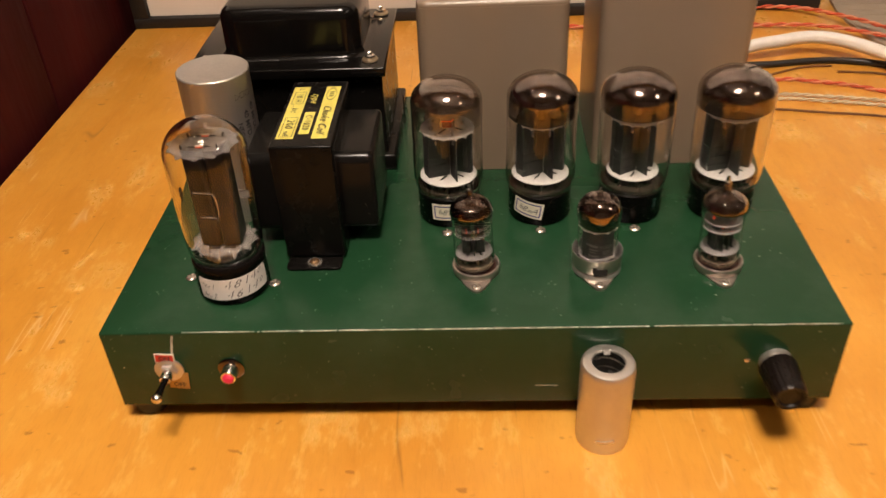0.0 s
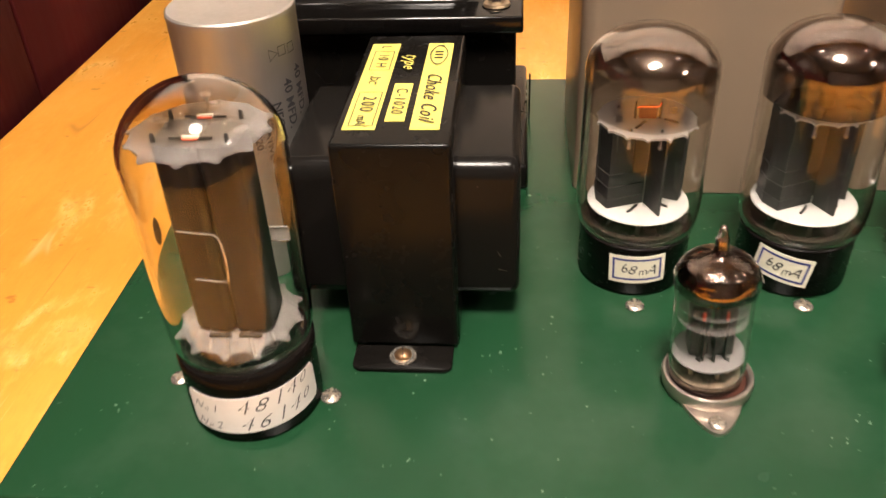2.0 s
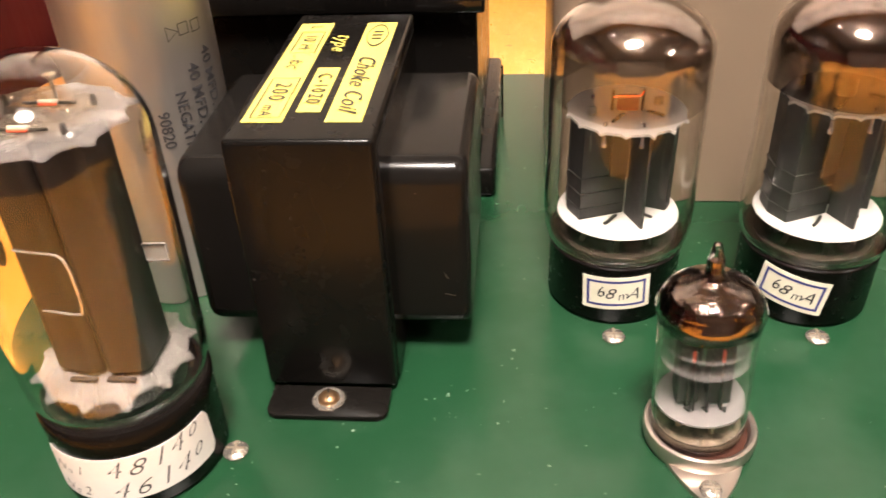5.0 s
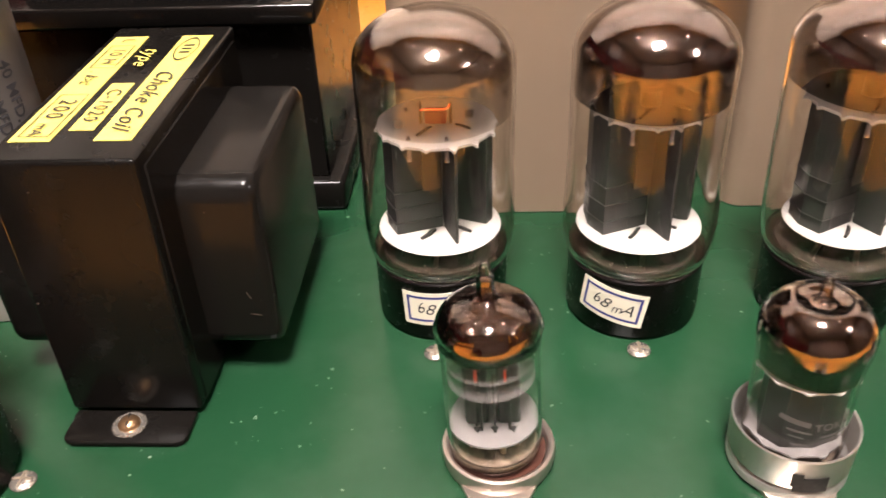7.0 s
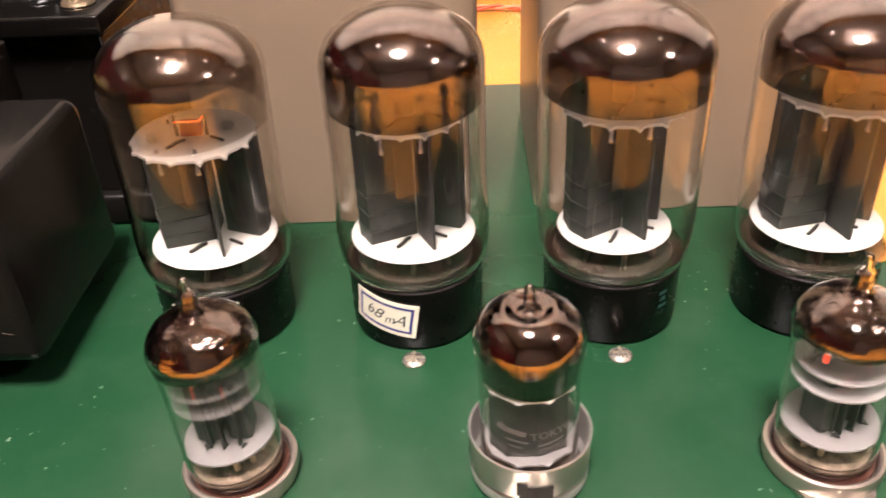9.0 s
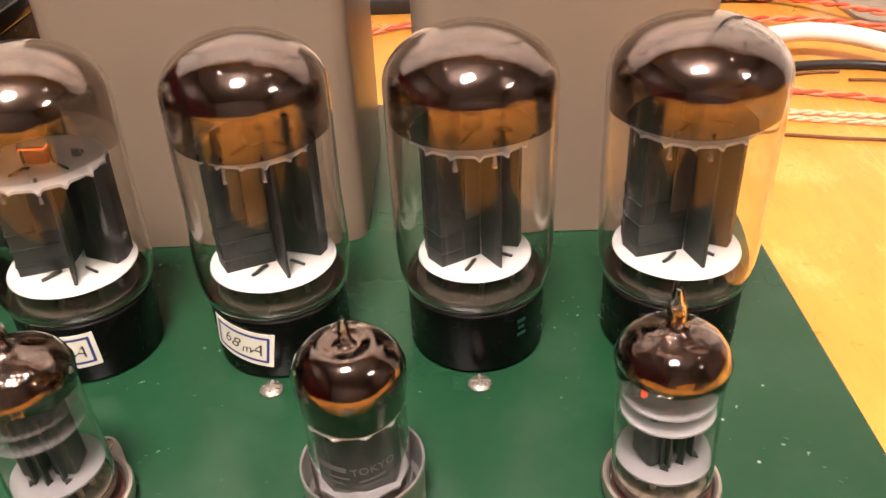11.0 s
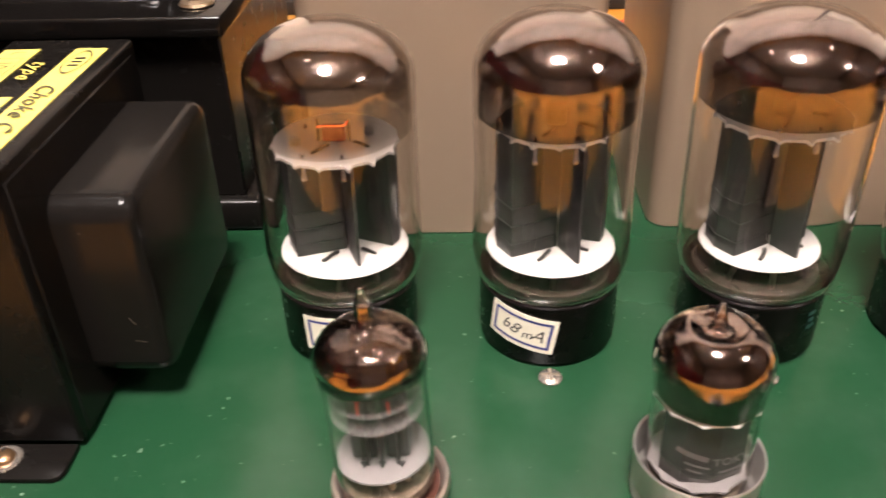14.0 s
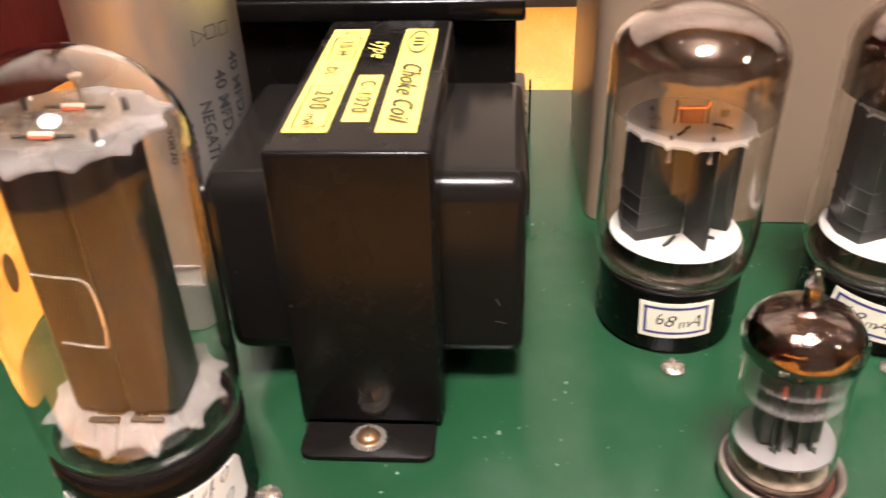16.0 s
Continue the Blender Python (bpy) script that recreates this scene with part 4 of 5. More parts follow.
def end_bell(side, x0, x1, y0, y1, z0, z1, corner, fillet):
    """A deep-drawn cover: a rounded rectangle in y and z, with a filleted outer face."""
    pts = []
    for qy, qz, a0 in ((y1 - corner, z1 - corner, 0), (y0 + corner, z1 - corner, 90), (y0 + corner, z0 + corner, 180), (y1 - corner, z0 + corner, 270)):
        for k in range(7):
            a = radians(a0 + 15 * k)
            pts.append((qy, qz, math.cos(a), math.sin(a)))
    bm, rings = bmesh.new(), []
    for x, r in [(x0, corner)] + [(x1 - fillet + fillet * math.sin(radians(a)), corner - fillet + fillet * math.cos(radians(a))) for a in (0, 18, 36, 54, 72, 90)]:
        rings.append([bm.verts.new((side * x, qy + r * c, qz + r * d)) for qy, qz, c, d in pts])
    for a, b in zip(rings, rings[1:]):
        for k in range(len(pts)):
            n = (k + 1) % len(pts)
            bm.faces.new((a[k], a[n], b[n], b[k]))
    bm.faces.new(rings[0])
    bm.faces.new(rings[-1])
    bmesh.ops.recalc_face_normals(bm, faces=bm.faces)
    return bm


for s in (-1, 1):
    part("end_bell", end_bell(s, HX - 0.003, HX + 0.0182, -0.0252, 0.0320, 0.0092, 0.0568, 0.0058, 0.0031), M_SATIN, choke, "black rounded end cover")
for x, z, turn, size in ((0.0282, 0.0262, 62, 0.0021), (0.0290, 0.0205, 12, 0.0026)):
    nick = moved(sheet(size, 0.00007, 2, 1, 0.00004), pose(x, -0.02521, z, 90, turn, 0))
    part("scratch_or_glint", nick, M_SLOT, choke)


def top_label(x0, x1, y0, y1, material):
    return part("label_strip", box(x0, x1, y0, y1, TOP + 0.00005, TOP + 0.00022), material, choke, "yellow printed strip")


def top_text(body, size, x, y, material, parent, slant=0.0, spacing=1.0):
    return part("lettering", moved(text_mesh(body, size, spacing, slant, 0.004), pose(x, y, TOP + 0.00055, 0, 0, -90)), material, parent, smooth=0)


def top_frame(x, y, w, h, parent):
    return part("printed_box", moved(outline_strip(w, h, 0.00028), pose(x, y, TOP + 0.0005, 0, 0, -90)), M_INK, parent, smooth=0)


left = top_label(-0.0136, -0.0046, -0.0302, 0.0308, M_YELLOW)
top_text("L", 0.0046, -0.0088, 0.0272, M_INK, left)
top_frame(-0.0088, 0.0163, 0.0150, 0.0064, left)
top_text("10 H", 0.0048, -0.0088, 0.0163, M_INK, left, 0.05, 1.1)
top_text(". I", 0.0050, -0.0092, 0.0052, M_INK, left, 0.3)
top_text("DC", 0.0034, -0.0095, 0.0012, M_INK, left, 0.3)
top_frame(-0.0088, -0.0178, 0.0216, 0.0068, left)
top_text("200", 0.0056, -0.0088, -0.0148, M_INK, left, 0.05, 1.25)
top_text("mA", 0.0040, -0.0092, -0.0250, M_INK, left, 0.1)
mid = top_label(-0.0027, 0.0027, -0.0252, -0.0005, M_YELLOW)
top_text("C-1020", 0.0048, 0.0, -0.0130, M_INK, mid, 0.05, 1.2)
top_text("type", 0.0060, 0.0002, 0.0155, M_YELLOW, choke, 0.45, 1.1)
right = top_label(0.0046, 0.0126, -0.0302, 0.0308, M_YELLOW)
top_text("Choke Coil", 0.0064, 0.0085, -0.0095, M_INK, right, 0.45, 1.06)
oval = bmesh.new()
ring = []
for k in range(32):
    a = 2 * math.pi * k / 32
    across, along = math.sin(a), math.cos(a)
    ring.append([oval.verts.new((0.0086 + r * 0.0029 * across, 0.0208 + r * 0.0080 * math.copysign(abs(along) ** 1.35, along), TOP + 0.0005)) for r in (1.0, 0.90)])
for k in range(32):
    n = (k + 1) % 32
    oval.faces.new((ring[k][0], ring[n][0], ring[n][1], ring[k][1]))
part("printed_oval", oval, M_INK, right, smooth=0)
for k in range(3):
    part("printed_bar", box(0.0073, 0.0099, 0.0182 + 0.0024 * k, 0.0189 + 0.0024 * k, TOP + 0.0003, TOP + 0.0005), M_INK, right, smooth=0)

# ---- power transformer ----
power = thing("power_transformer", -0.1135, 0.510, CZ, "black enamelled power transformer with a rounded top cover", "transformer")
PX0, PX1, PY0, PY1 = -0.0605, 0.0590, -0.0500, 0.0500
part("foot_flange", box(PX0 - 0.001, PX1 + 0.0025, PY0 + 0.0005, PY1, 0.0, 0.0110, 0.0018, 3), M_BLACK, power)
part("core", box(PX0 + 0.0035, PX1 - 0.0025, PY0 + 0.0045, PY1 - 0.0045, 0.0108, 0.0625, 0.0006, 1), M_BLACK, power, "black painted iron core")
part("top_flange", box(PX0, PX1, PY0, PY1, 0.0635, 0.0697, 0.0010, 3), M_GLOSS, power)


def drawn_cover(x0, x1, y0, y1, z0, z1, corner, flare, crown):
    """A deep-drawn cover with a concave flare at its foot and a rounded crown."""
    levels = [(-flare + flare * math.sin(radians(a)), z0 + flare - flare * math.cos(radians(a))) for a in (0, 15, 30, 45, 60, 75, 90)]
    levels += [(crown * (1 - math.cos(radians(a))), z1 - crown + crown * math.sin(radians(a))) for a in (0, 15, 30, 45, 60, 75, 90)]
    bm, rings = bmesh.new(), []
    for step, z in levels:
        r, ring = max(corner - step, 0.001), []
        for qx, qy, a0 in ((x1 - step - r, y1 - step - r, 0), (x0 + step + r, y1 - step - r, 90), (x0 + step + r, y0 + step + r, 180), (x1 - step - r, y0 + step + r, 270)):
            for k in range(7):
                a = radians(a0 + 15 * k)
                ring.append(bm.verts.new((qx + r * math.cos(a), qy + r * math.sin(a), z)))
        rings.append(ring)
    for a, b in zip(rings, rings[1:]):
        for k in range(len(a)):
            n = (k + 1) % len(a)
            bm.faces.new((a[k], a[n], b[n], b[k]))
    bm.faces.new(rings[-1])
    bm.faces.new(rings[0][::-1])
    bmesh.ops.recalc_face_normals(bm, faces=bm.faces)
    return bm


part("end_bell", drawn_cover(-0.0400, 0.0437, -0.0345, 0.0345, 0.0698, 0.1010, 0.0110, 0.0045, 0.0075), M_GLOSS, power, "black rounded top cover")
for sx in (-0.0495, 0.0495):
    for sy in (-0.0385, 0.0385):
        washer = lathe([(0, 0.0), (0.0047, 0.0), (0.0050, 0.0004), (0.0046, 0.0012), (0, 0.0012)], 24)
        nut = part("bolt", washer, M_BRASS, power, "yellowed plated bolt and washer")
        nut.location = (sx, sy, 0.0698)
        head = lathe([(0.0031, 0.0011), (0.0032, 0.0034), (0.0024, 0.0038), (0.0017, 0.0038), (0.0017, 0.0052), (0.0012, 0.0056), (0, 0.0056)], 6)
        part("nut", head, M_CHROME, nut, smooth=20)
part("lug", box(PX1 + 0.0032, PX1 + 0.0040, 0.012, 0.0135, 0.0002, 0.022, 0.0003, 1), M_BLACK, power)


# ---- output transformers ----
def output_transformer(x0, x1, y0, y1, name="output_transformer"):
    cx = (x0 + x1) / 2
    root = thing(name, cx, y0, CZ, "tall grey enamelled output transformer case", "transformer", "output transformers")
    hw, depth, height, r = (x1 - x0) / 2, y1 - y0, 0.1085, 0.0065
    pts = []
    for qx, qy, a0 in ((hw - r, r, -90), (hw - r, depth - r, 0), (-hw + r, depth - r, 90), (-hw + r, r, 180)):
        for k in range(7):
            a = radians(a0 + 90 * k / 6)
            pts.append((qx + r * math.cos(a), qy + r * math.sin(a)))
    wall = ((0.0, 0.0003), (0.0, height - 0.0042))
    lid = ((0.0003, height - 0.0044), (0.0001, height - 0.0036), (0.0004, height - 0.0022), (0.0014, height - 0.0009), (0.0032, height - 0.0001), (0.0060, height))
    for name, levels in (("case", wall), ("lid", lid)):
        bm, rings = bmesh.new(), []
        for inset, z in levels:
            rings.append([bm.verts.new((x * (1 - inset / hw), depth / 2 + (y - depth / 2) * (1 - inset / (depth / 2)), z)) for x, y in pts])
        for a, b in zip(rings, rings[1:]):
            for k in range(len(pts)):
                n = (k + 1) % len(pts)
                bm.faces.new((a[k], a[n], b[n], b[k]))
        bm.faces.new(rings[-1])
        bm.faces.new(rings[0][::-1])
        bmesh.ops.recalc_face_normals(bm, faces=bm.faces)
        part(name, bm, M_CAN, root)
    return root


output_transformer(-0.0345, 0.0525, 0.4585, 0.541)
output_transformer(0.0700, 0.1570, 0.4610, 0.5435)

# ---- filter capacitor ----
cap = thing("filter_capacitor", CAPACITOR[0], CAPACITOR[1], CZ, "tall dull aluminium capacitor can with printed values", "capacitor")
part("can", lathe([(0, 0.0003), (0.0196, 0.0003), (0.0196, 0.002), (0.0194, 0.003), (0.0194, 0.0862), (0.0196, 0.0870), (0.0195, 0.0882), (0.0189, 0.0887), (0.0183, 0.0885), (0, 0.0888)], 56), M_CAN_ALU, cap, "dull aluminium can")
CR = 0.01952


def cap_text(body, size, facing, z):
    me = text_mesh(body, size)
    return part("lettering", bent(moved(me, pose(0, 0, 0, 0, 0, -90)), CR, facing, z), M_GREY_INK, cap, smooth=0)


def cap_mark(corners, facing, z, size):
    path = [Vector((size * math.cos(radians(a)), size * math.sin(radians(a)), 0)) for a in corners]
    bm = bmesh.new()
    for k in range(len(path)):
        p, q = path[k], path[(k + 1) % len(path)]
        bm.faces.new([bm.verts.new(v) for v in (p, q, q * 0.84, p * 0.84)])
    me = bpy.data.meshes.new("mark")
    bm.to_mesh(me)
    bm.free()
    part("printed_mark", bent(me, CR, facing, z), M_GREY_INK, cap, smooth=0)


for facing, mark in ((-42, (0, 120, 240)), (-31, (45, 135, 225, 315)), (-19, (45, 135, 225, 315))):
    cap_mark(mark, facing, 0.0775 - abs(facing + 31) * 0.00003, 0.0022)
cap_text("40 MFD.", 0.0047, -14, 0.0630)
cap_text("40 MFD.", 0.0047, -30, 0.0602)
cap_text("NEGATIVE", 0.0042, -45, 0.0525)
cap_text("90820", 0.0041, -61, 0.0530)

# ---- power tubes ----
PT_PROFILE = [(0.0150, 0.0187), (0.0174, 0.0188), (0.0184, 0.0197), (0.0191, 0.0222), (0.0196, 0.0262), (0.0199, 0.0310), (0.0202, 0.0450), (0.0203, 0.0735)] + [(0.0203 * math.cos(radians(a)), 0.0735 + 0.0134 * math.sin(radians(a))) for a in range(8, 90, 8)] + [(0.0, 0.0869)]


def ribbed_plate(a, b, z0, z1, thick=0.0006, ribs=(0.35, 0.2)):
    """An upright sheet between two points of the plan, with pressed ribs across it."""
    a, b = Vector((*a, 0)), Vector((*b, 0))
    n = Vector((-(b - a).y, (b - a).x, 0)).normalized() * thick / 2
    bm = prism([(p.x, p.y) for p in (a - n, b - n, b + n, a + n)], z0, z1)
    for f in ribs:
        z = z0 + (z1 - z0) * f
        join(bm, prism([(p.x, p.y) for p in (a - n * 2.4, b - n * 2.4, b + n * 2.4, a + n * 2.4)], z, z + 0.0006))
    return bm


def power_tube(x, y, turn, low, label, paper, heater, deck, wide, tall, lean=0.0, spread=0.0146):
    root = thing("power_tube", x, y, CZ, label, "vacuum tube", "power tubes", turn, lean)
    outline = [(r * (1 - (1 - wide / 0.0203) * min(1.0, max(0.0, (z - 0.0252) / 0.02))), z if z < 0.031 else 0.031 + (z - 0.031) * (tall - 0.031) / (0.0869 - 0.031)) for r, z in PT_PROFILE]
    part("base", lathe([(0, 0.0004), (0.0169, 0.0004), (0.0175, 0.0012), (0.0177, 0.0168), (0.0179, 0.0174), (0.0179, 0.0182), (0.0175, 0.0186), (0.0150, 0.0188), (0.0146, 0.0182), (0.0142, 0.0100), (0, 0.0098)], 56), M_BAKELITE, root, "black bakelite base")
    glass_bulb(outline, 0.0008, root, "clear blown glass envelope")
    part("getter_film", getter_dome(inset(outline, 0.0010), low, fade=0.022), M_GETTER_PALE if heater else M_GETTER, root, "dark brown mirror film inside the dome")
    part("mica_spacer", lathe([(0, 0.0262), (0.0156, 0.0262), (0.0160, 0.0265), (0.0157, 0.0269), (0, 0.0269)], 48), M_MICA_LOW, root, "white mica disc")
    part("mica_spacer", mica_disc(spread, deck, deck + 0.0007, 15, 0.0009, 0.0007, 0.0, int(deck * 1e5), 9, 12), M_MICA, root, "white toothed mica disc", smooth=60)
    z0, z1 = 0.0270, deck - 0.0002
    box_plate = prism([(-0.0135, -0.0015), (-0.0105, -0.0072), (0.0010, -0.0030), (0.0010, 0.0060), (-0.0110, 0.0080), (-0.0135, 0.0050)], z0, z1)
    for f in (0.10, 0.26, 0.42):
        z = z0 + (z1 - z0) * f
        join(box_plate, prism([(-0.0138, -0.0015), (-0.0106, -0.0076), (0.0008, -0.0034), (0.0008, 0.0060), (-0.0111, 0.0083), (-0.0138, 0.0050)], z, z + 0.0005))
    part("anode", box_plate, M_PLATE, root, "dark grey anode with pressed ribs", smooth=20)
    part("anode", ribbed_plate((0.0016, -0.0030), (0.0050, -0.0112), z0, z1, 0.0007, ()), M_PLATE, root, "grey anode fin", smooth=20)
    part("anode", prism([(0.0030, 0.0015), (0.0122, -0.0020), (0.0138, 0.0010), (0.0138, 0.0060), (0.0110, 0.0080), (0.0030, 0.0065)], z0, z1), M_PLATE, root, smooth=20)
    # Added bronze strip paints in the desk's reflection between the anodes.
    part("desk_glint_plate", ribbed_plate((-0.0035, -0.0056), (0.0010, -0.0034), z0 + 0.012, z1, 0.0004, ()), M_PLATE_BROWN, root, "bronze strip standing for the reflected desk", smooth=20)
    for px, py, foot in ((-0.0060, -0.0100, deck - 0.0045), (0.0030, -0.0105, deck - 0.0045), (0.0085, 0.004, 0.02), (-0.008, 0.006, 0.02)):
        part("support_rod", lathe([(0, foot - 0.0008), (0.0007, foot - 0.0004), (0.0007, foot + 0.0006), (0.0005, foot + 0.0009), (0.0005, deck + 0.0012), (0.0003, deck + 0.0016), (0, deck + 0.0016)], 8, px, py), M_WIRE, root)
    for a in (-150, -95, -40, 30, 110):
        part("lead_wire", sweep([Vector((0.011 * math.cos(radians(a)), 0.011 * math.sin(radians(a)), 0.0195)), Vector((0.0085 * math.cos(radians(a + 8)), 0.0085 * math.sin(radians(a + 8)), 0.0262))], 0.0007, 6), M_PLATE_BROWN, root)
    part("glass_seal", lathe([(0.0152, 0.0193), (0.0174, 0.0198), (0.0181, 0.0208), (0.0177, 0.0212), (0.0150, 0.0203)], 48), M_GLASS_THICK, root, "thick glass seal ring")
    part("stem", lathe([(0.0166, 0.0196), (0.0150, 0.0206), (0.0112, 0.0222), (0.0060, 0.0236), (0, 0.0240)], 36), M_STEM, root, "cloudy glass stem")
    for z, back, thick in ((0.0272, 0.0, 0.00048), (deck + 0.0010, 0.0010, 0.00040)):
        mark = sweep(smooth_path([(-0.0010, -0.0050 + back, z), (-0.0019, -0.0066 + back, z + 0.0005), (-0.0030, -0.0080 + back, z + 0.0002), (-0.0042, -0.0092 + back, z)], 5), thick, 6)
        join(mark, sweep(smooth_path([(0.0048, -0.0034 + back, z), (0.0060, -0.0046 + back, z + 0.0004), (0.0084, -0.0058 + back, z)], 5), thick * 0.85, 6))
        part("strap_wire", mark, M_DARK, root)
    if heater:
        part("cathode", box(-0.0027, 0.0027, -0.0022, 0.0004, deck + 0.0008, deck + 0.0046, 0.0006, 2), M_CATHODE_RED, root, "dull red glowing cathode sleeve")
        for px in (-0.0037, 0.0036):
            part("support_rod", lathe([(0.0004, deck + 0.0006), (0.0004, deck + 0.0058), (0.0002, deck + 0.0062), (0, deck + 0.0062)], 8, px, -0.0010), M_PLATE_BROWN, root)
        for px, py in ((-0.0088, -0.0040), (0.0080, 0.0020)):
            part("getter_tab", box(px - 0.0011, px + 0.0011, py - 0.0003, py + 0.0003, deck + 0.0008, deck + 0.0030, 0.0002, 1), M_MICA_DULL, root)
        wire = smooth_path([(-0.0036, -0.0018, deck + 0.0044), (-0.0025, -0.0023, deck + 0.0049), (0.0024, -0.0023, deck + 0.0050), (0.0035, -0.0018, deck + 0.0060)], 6)
    else:
        part("cathode", lathe([(0.0026, deck + 0.0007), (0.0026, deck + 0.0045), (0.0018, deck + 0.0050), (0, deck + 0.0050)], 16), M_PLATE_BROWN, root)
        wire = smooth_path([(-0.0024, -0.0012, deck + 0.0075), (-0.0022, -0.0030, deck + 0.0062), (0.0020, -0.0030, deck + 0.0068), (0.0024, -0.0012, deck + 0.0084)], 6)
    part("heater_wire", sweep(wire, 0.00017, 6), M_HEATER if heater else M_HEATER_DIM, root, "glowing orange heater wire")
    if paper is not None:
        facing, z, lean = paper
        facing -= turn
        tag = part("paper_label", bent(sheet(0.0178, 0.0102, 14, 1, 0.00012), 0.01778, facing, z, lean), M_PAPER, root, "cream paper label with blue border")
        part("border", bent(outline_strip(0.0156, 0.0080, 0.0007), 0.01794, facing, z, lean), M_BLUE_INK, tag, smooth=0)
        part("lettering", bent(hand_mesh((("6", -0.0043, 0.0002, 0.0047, 14), ("8", -0.0018, -0.0001, 0.0050, -8), ("m", 0.0016, -0.0008, 0.0038, 9), ("A", 0.0044, -0.0003, 0.0052, -7)), 0.3, -0.004), 0.01794, facing, z, lean), M_INK, tag, smooth=0)
    return root


def rim(base, swing, phase, wave=0.0012):
    return lambda a: base + swing * math.cos(a - radians(phase)) + wave * math.sin(3 * a + phase)


power_tube(POWER_X[0], POWER_Y, 0.0, rim(0.0594, 0.0004, 110, 0.0003), "glass power tube with brown mirrored dome and paper label", (-92, 0.0108, 3), True, 0.0548, 0.0194, 0.0838, 0.5)
power_tube(POWER_X[1], POWER_Y, 4.0, rim(0.0626, 0.0004, 60, 0.0003), "glass power tube with brown mirrored dome and tilted paper label", (-116, 0.0110, -9), False, 0.0585, 0.0191, 0.0850, 0.0, 0.0132)
third = power_tube(POWER_X[2], POWER_Y, 10.0, rim(0.0640, 0.0005, 200, 0.0003), "glass power tube with brown mirrored dome and green print", None, False, 0.0600, 0.0201, 0.0851, -0.4)
power_tube(POWER_X[3], POWER_Y, -6.0, rim(0.0647, 0.0006, 330, 0.0003), "glass power tube with large brown mirrored dome", None, False, 0.0606, 0.0203, 0.0853, -0.4)
for piece in third.children:
    if piece.name.split(".")[0] in ("anode", "desk_glint_plate") or (piece.name.startswith("mica_spacer") and max(v.co.z for v in piece.data.vertices) < 0.03):
        piece.scale = (0.90, 0.90, 1.0)
for n, (w, z) in enumerate(((0.0026, 0.0142), (0.0020, 0.0122), (0.0028, 0.0102))):
    part("printed_bar", bent(sheet(w, 0.0010, 6, 1, 0.00004), 0.01774, -52 - 10, z), M_GREEN_INK, third, "faded green print")

# ---- rectifier tube ----
RT_PROFILE = [(0.0140, 0.0220), (0.0166, 0.0228), (0.0182, 0.0246), (0.0190, 0.0275), (0.0193, 0.0330), (0.0196, 0.0550), (0.0198, 0.0790)] + [(0.0198 * math.cos(radians(a)), 0.0790 + 0.0175 * math.sin(radians(a))) for a in range(8, 90, 8)] + [(0.0, 0.0966)]
rect = thing("rectifier_tube", RECT[0], RECT[1], CZ, "clear glass rectifier tube with a handwritten paper label", "vacuum tube", "", 0.0)
part("base", lathe([(0, 0.0004), (0.0178, 0.0004), (0.0184, 0.0014), (0.0184, 0.0185), (0.0186, 0.0195), (0.0186, 0.0220), (0.0180, 0.0228), (0.0150, 0.0228), (0, 0.0222)], 56), M_BAKELITE, rect, "black bakelite base")
glass_bulb(RT_PROFILE, 0.0009, rect, "clear blown glass envelope")
part("getter_film", getter_dome(inset(RT_PROFILE, 0.0011), lambda a: 0.0925 - 0.0065 * max(0.0, math.cos(a - radians(165))) ** 2, fade=0.012), M_GETTER_FAINT, rect, "thin brown film inside the dome")
part("mica_spacer", mica_disc(0.0152, 0.0292, 0.0298, 12, 0.0026, 0.0008, 0.0, 3, 4), M_MICA_CLOUD, rect, "cloudy toothed mica disc")
part("mica_spacer", mica_disc(0.0156, 0.0840, 0.0846, 12, 0.0020, 0.0004, 0.0, 8, 4), M_MICA_GREY, rect, "cloudy toothed mica disc")
z0, z1 = 0.0312, 0.0836


def anode_box(x0, x1, y0, y1, skew):
    """A flattened sheet-metal anode with rounded upright edges, open below."""
    r, pts = 0.0022, []
    for qx, qy, a0 in ((x1 - r, y0 + r, -90), (x1 - r, y1 - r, 0), (x0 + r, y1 - r, 90), (x0 + r, y0 + r, 180)):
        for k in range(6):
            a = radians(a0 + 90 * k / 5)
            pts.append((qx + r * math.cos(a), qy + r * math.sin(a) + skew * qx))
    return prism(pts, z0, z1)


part("anode", anode_box(-0.0100, 0.0006, -0.0082, 0.0060, -0.22), M_RECT_PLATE, rect, "brown grey satin anode box", smooth=50)
part("anode", anode_box(0.0010, 0.0104, -0.0080, 0.0060, 0.10), M_RECT_PLATE, rect, "brown grey satin anode box", smooth=50)
# Dark bars laid on the mica paint the shade in the anodes' open ends.
for x0, x1, y in ((-0.0056, 0.0000, -0.0094), (0.0022, 0.0080, -0.0092)):
    part("plate_gap_shade", box(x0, x1, y, y + 0.0011, 0.0301, 0.0306), M_DARK, rect, "dark bar for the shaded opening under an anode")
tab = lathe([(0, 0), (0.0018, 0), (0.0020, 0.0002), (0.0018, 0.0004), (0, 0.0004)], 24)
for v in tab.verts:
    v.co = (-0.0163 + v.co.z, -0.0014 + v.co.y * 0.85, 0.0572 + v.co.x * 2.0)
part("getter_tab", tab, M_PLATE, rect, "small dark oval getter tab")
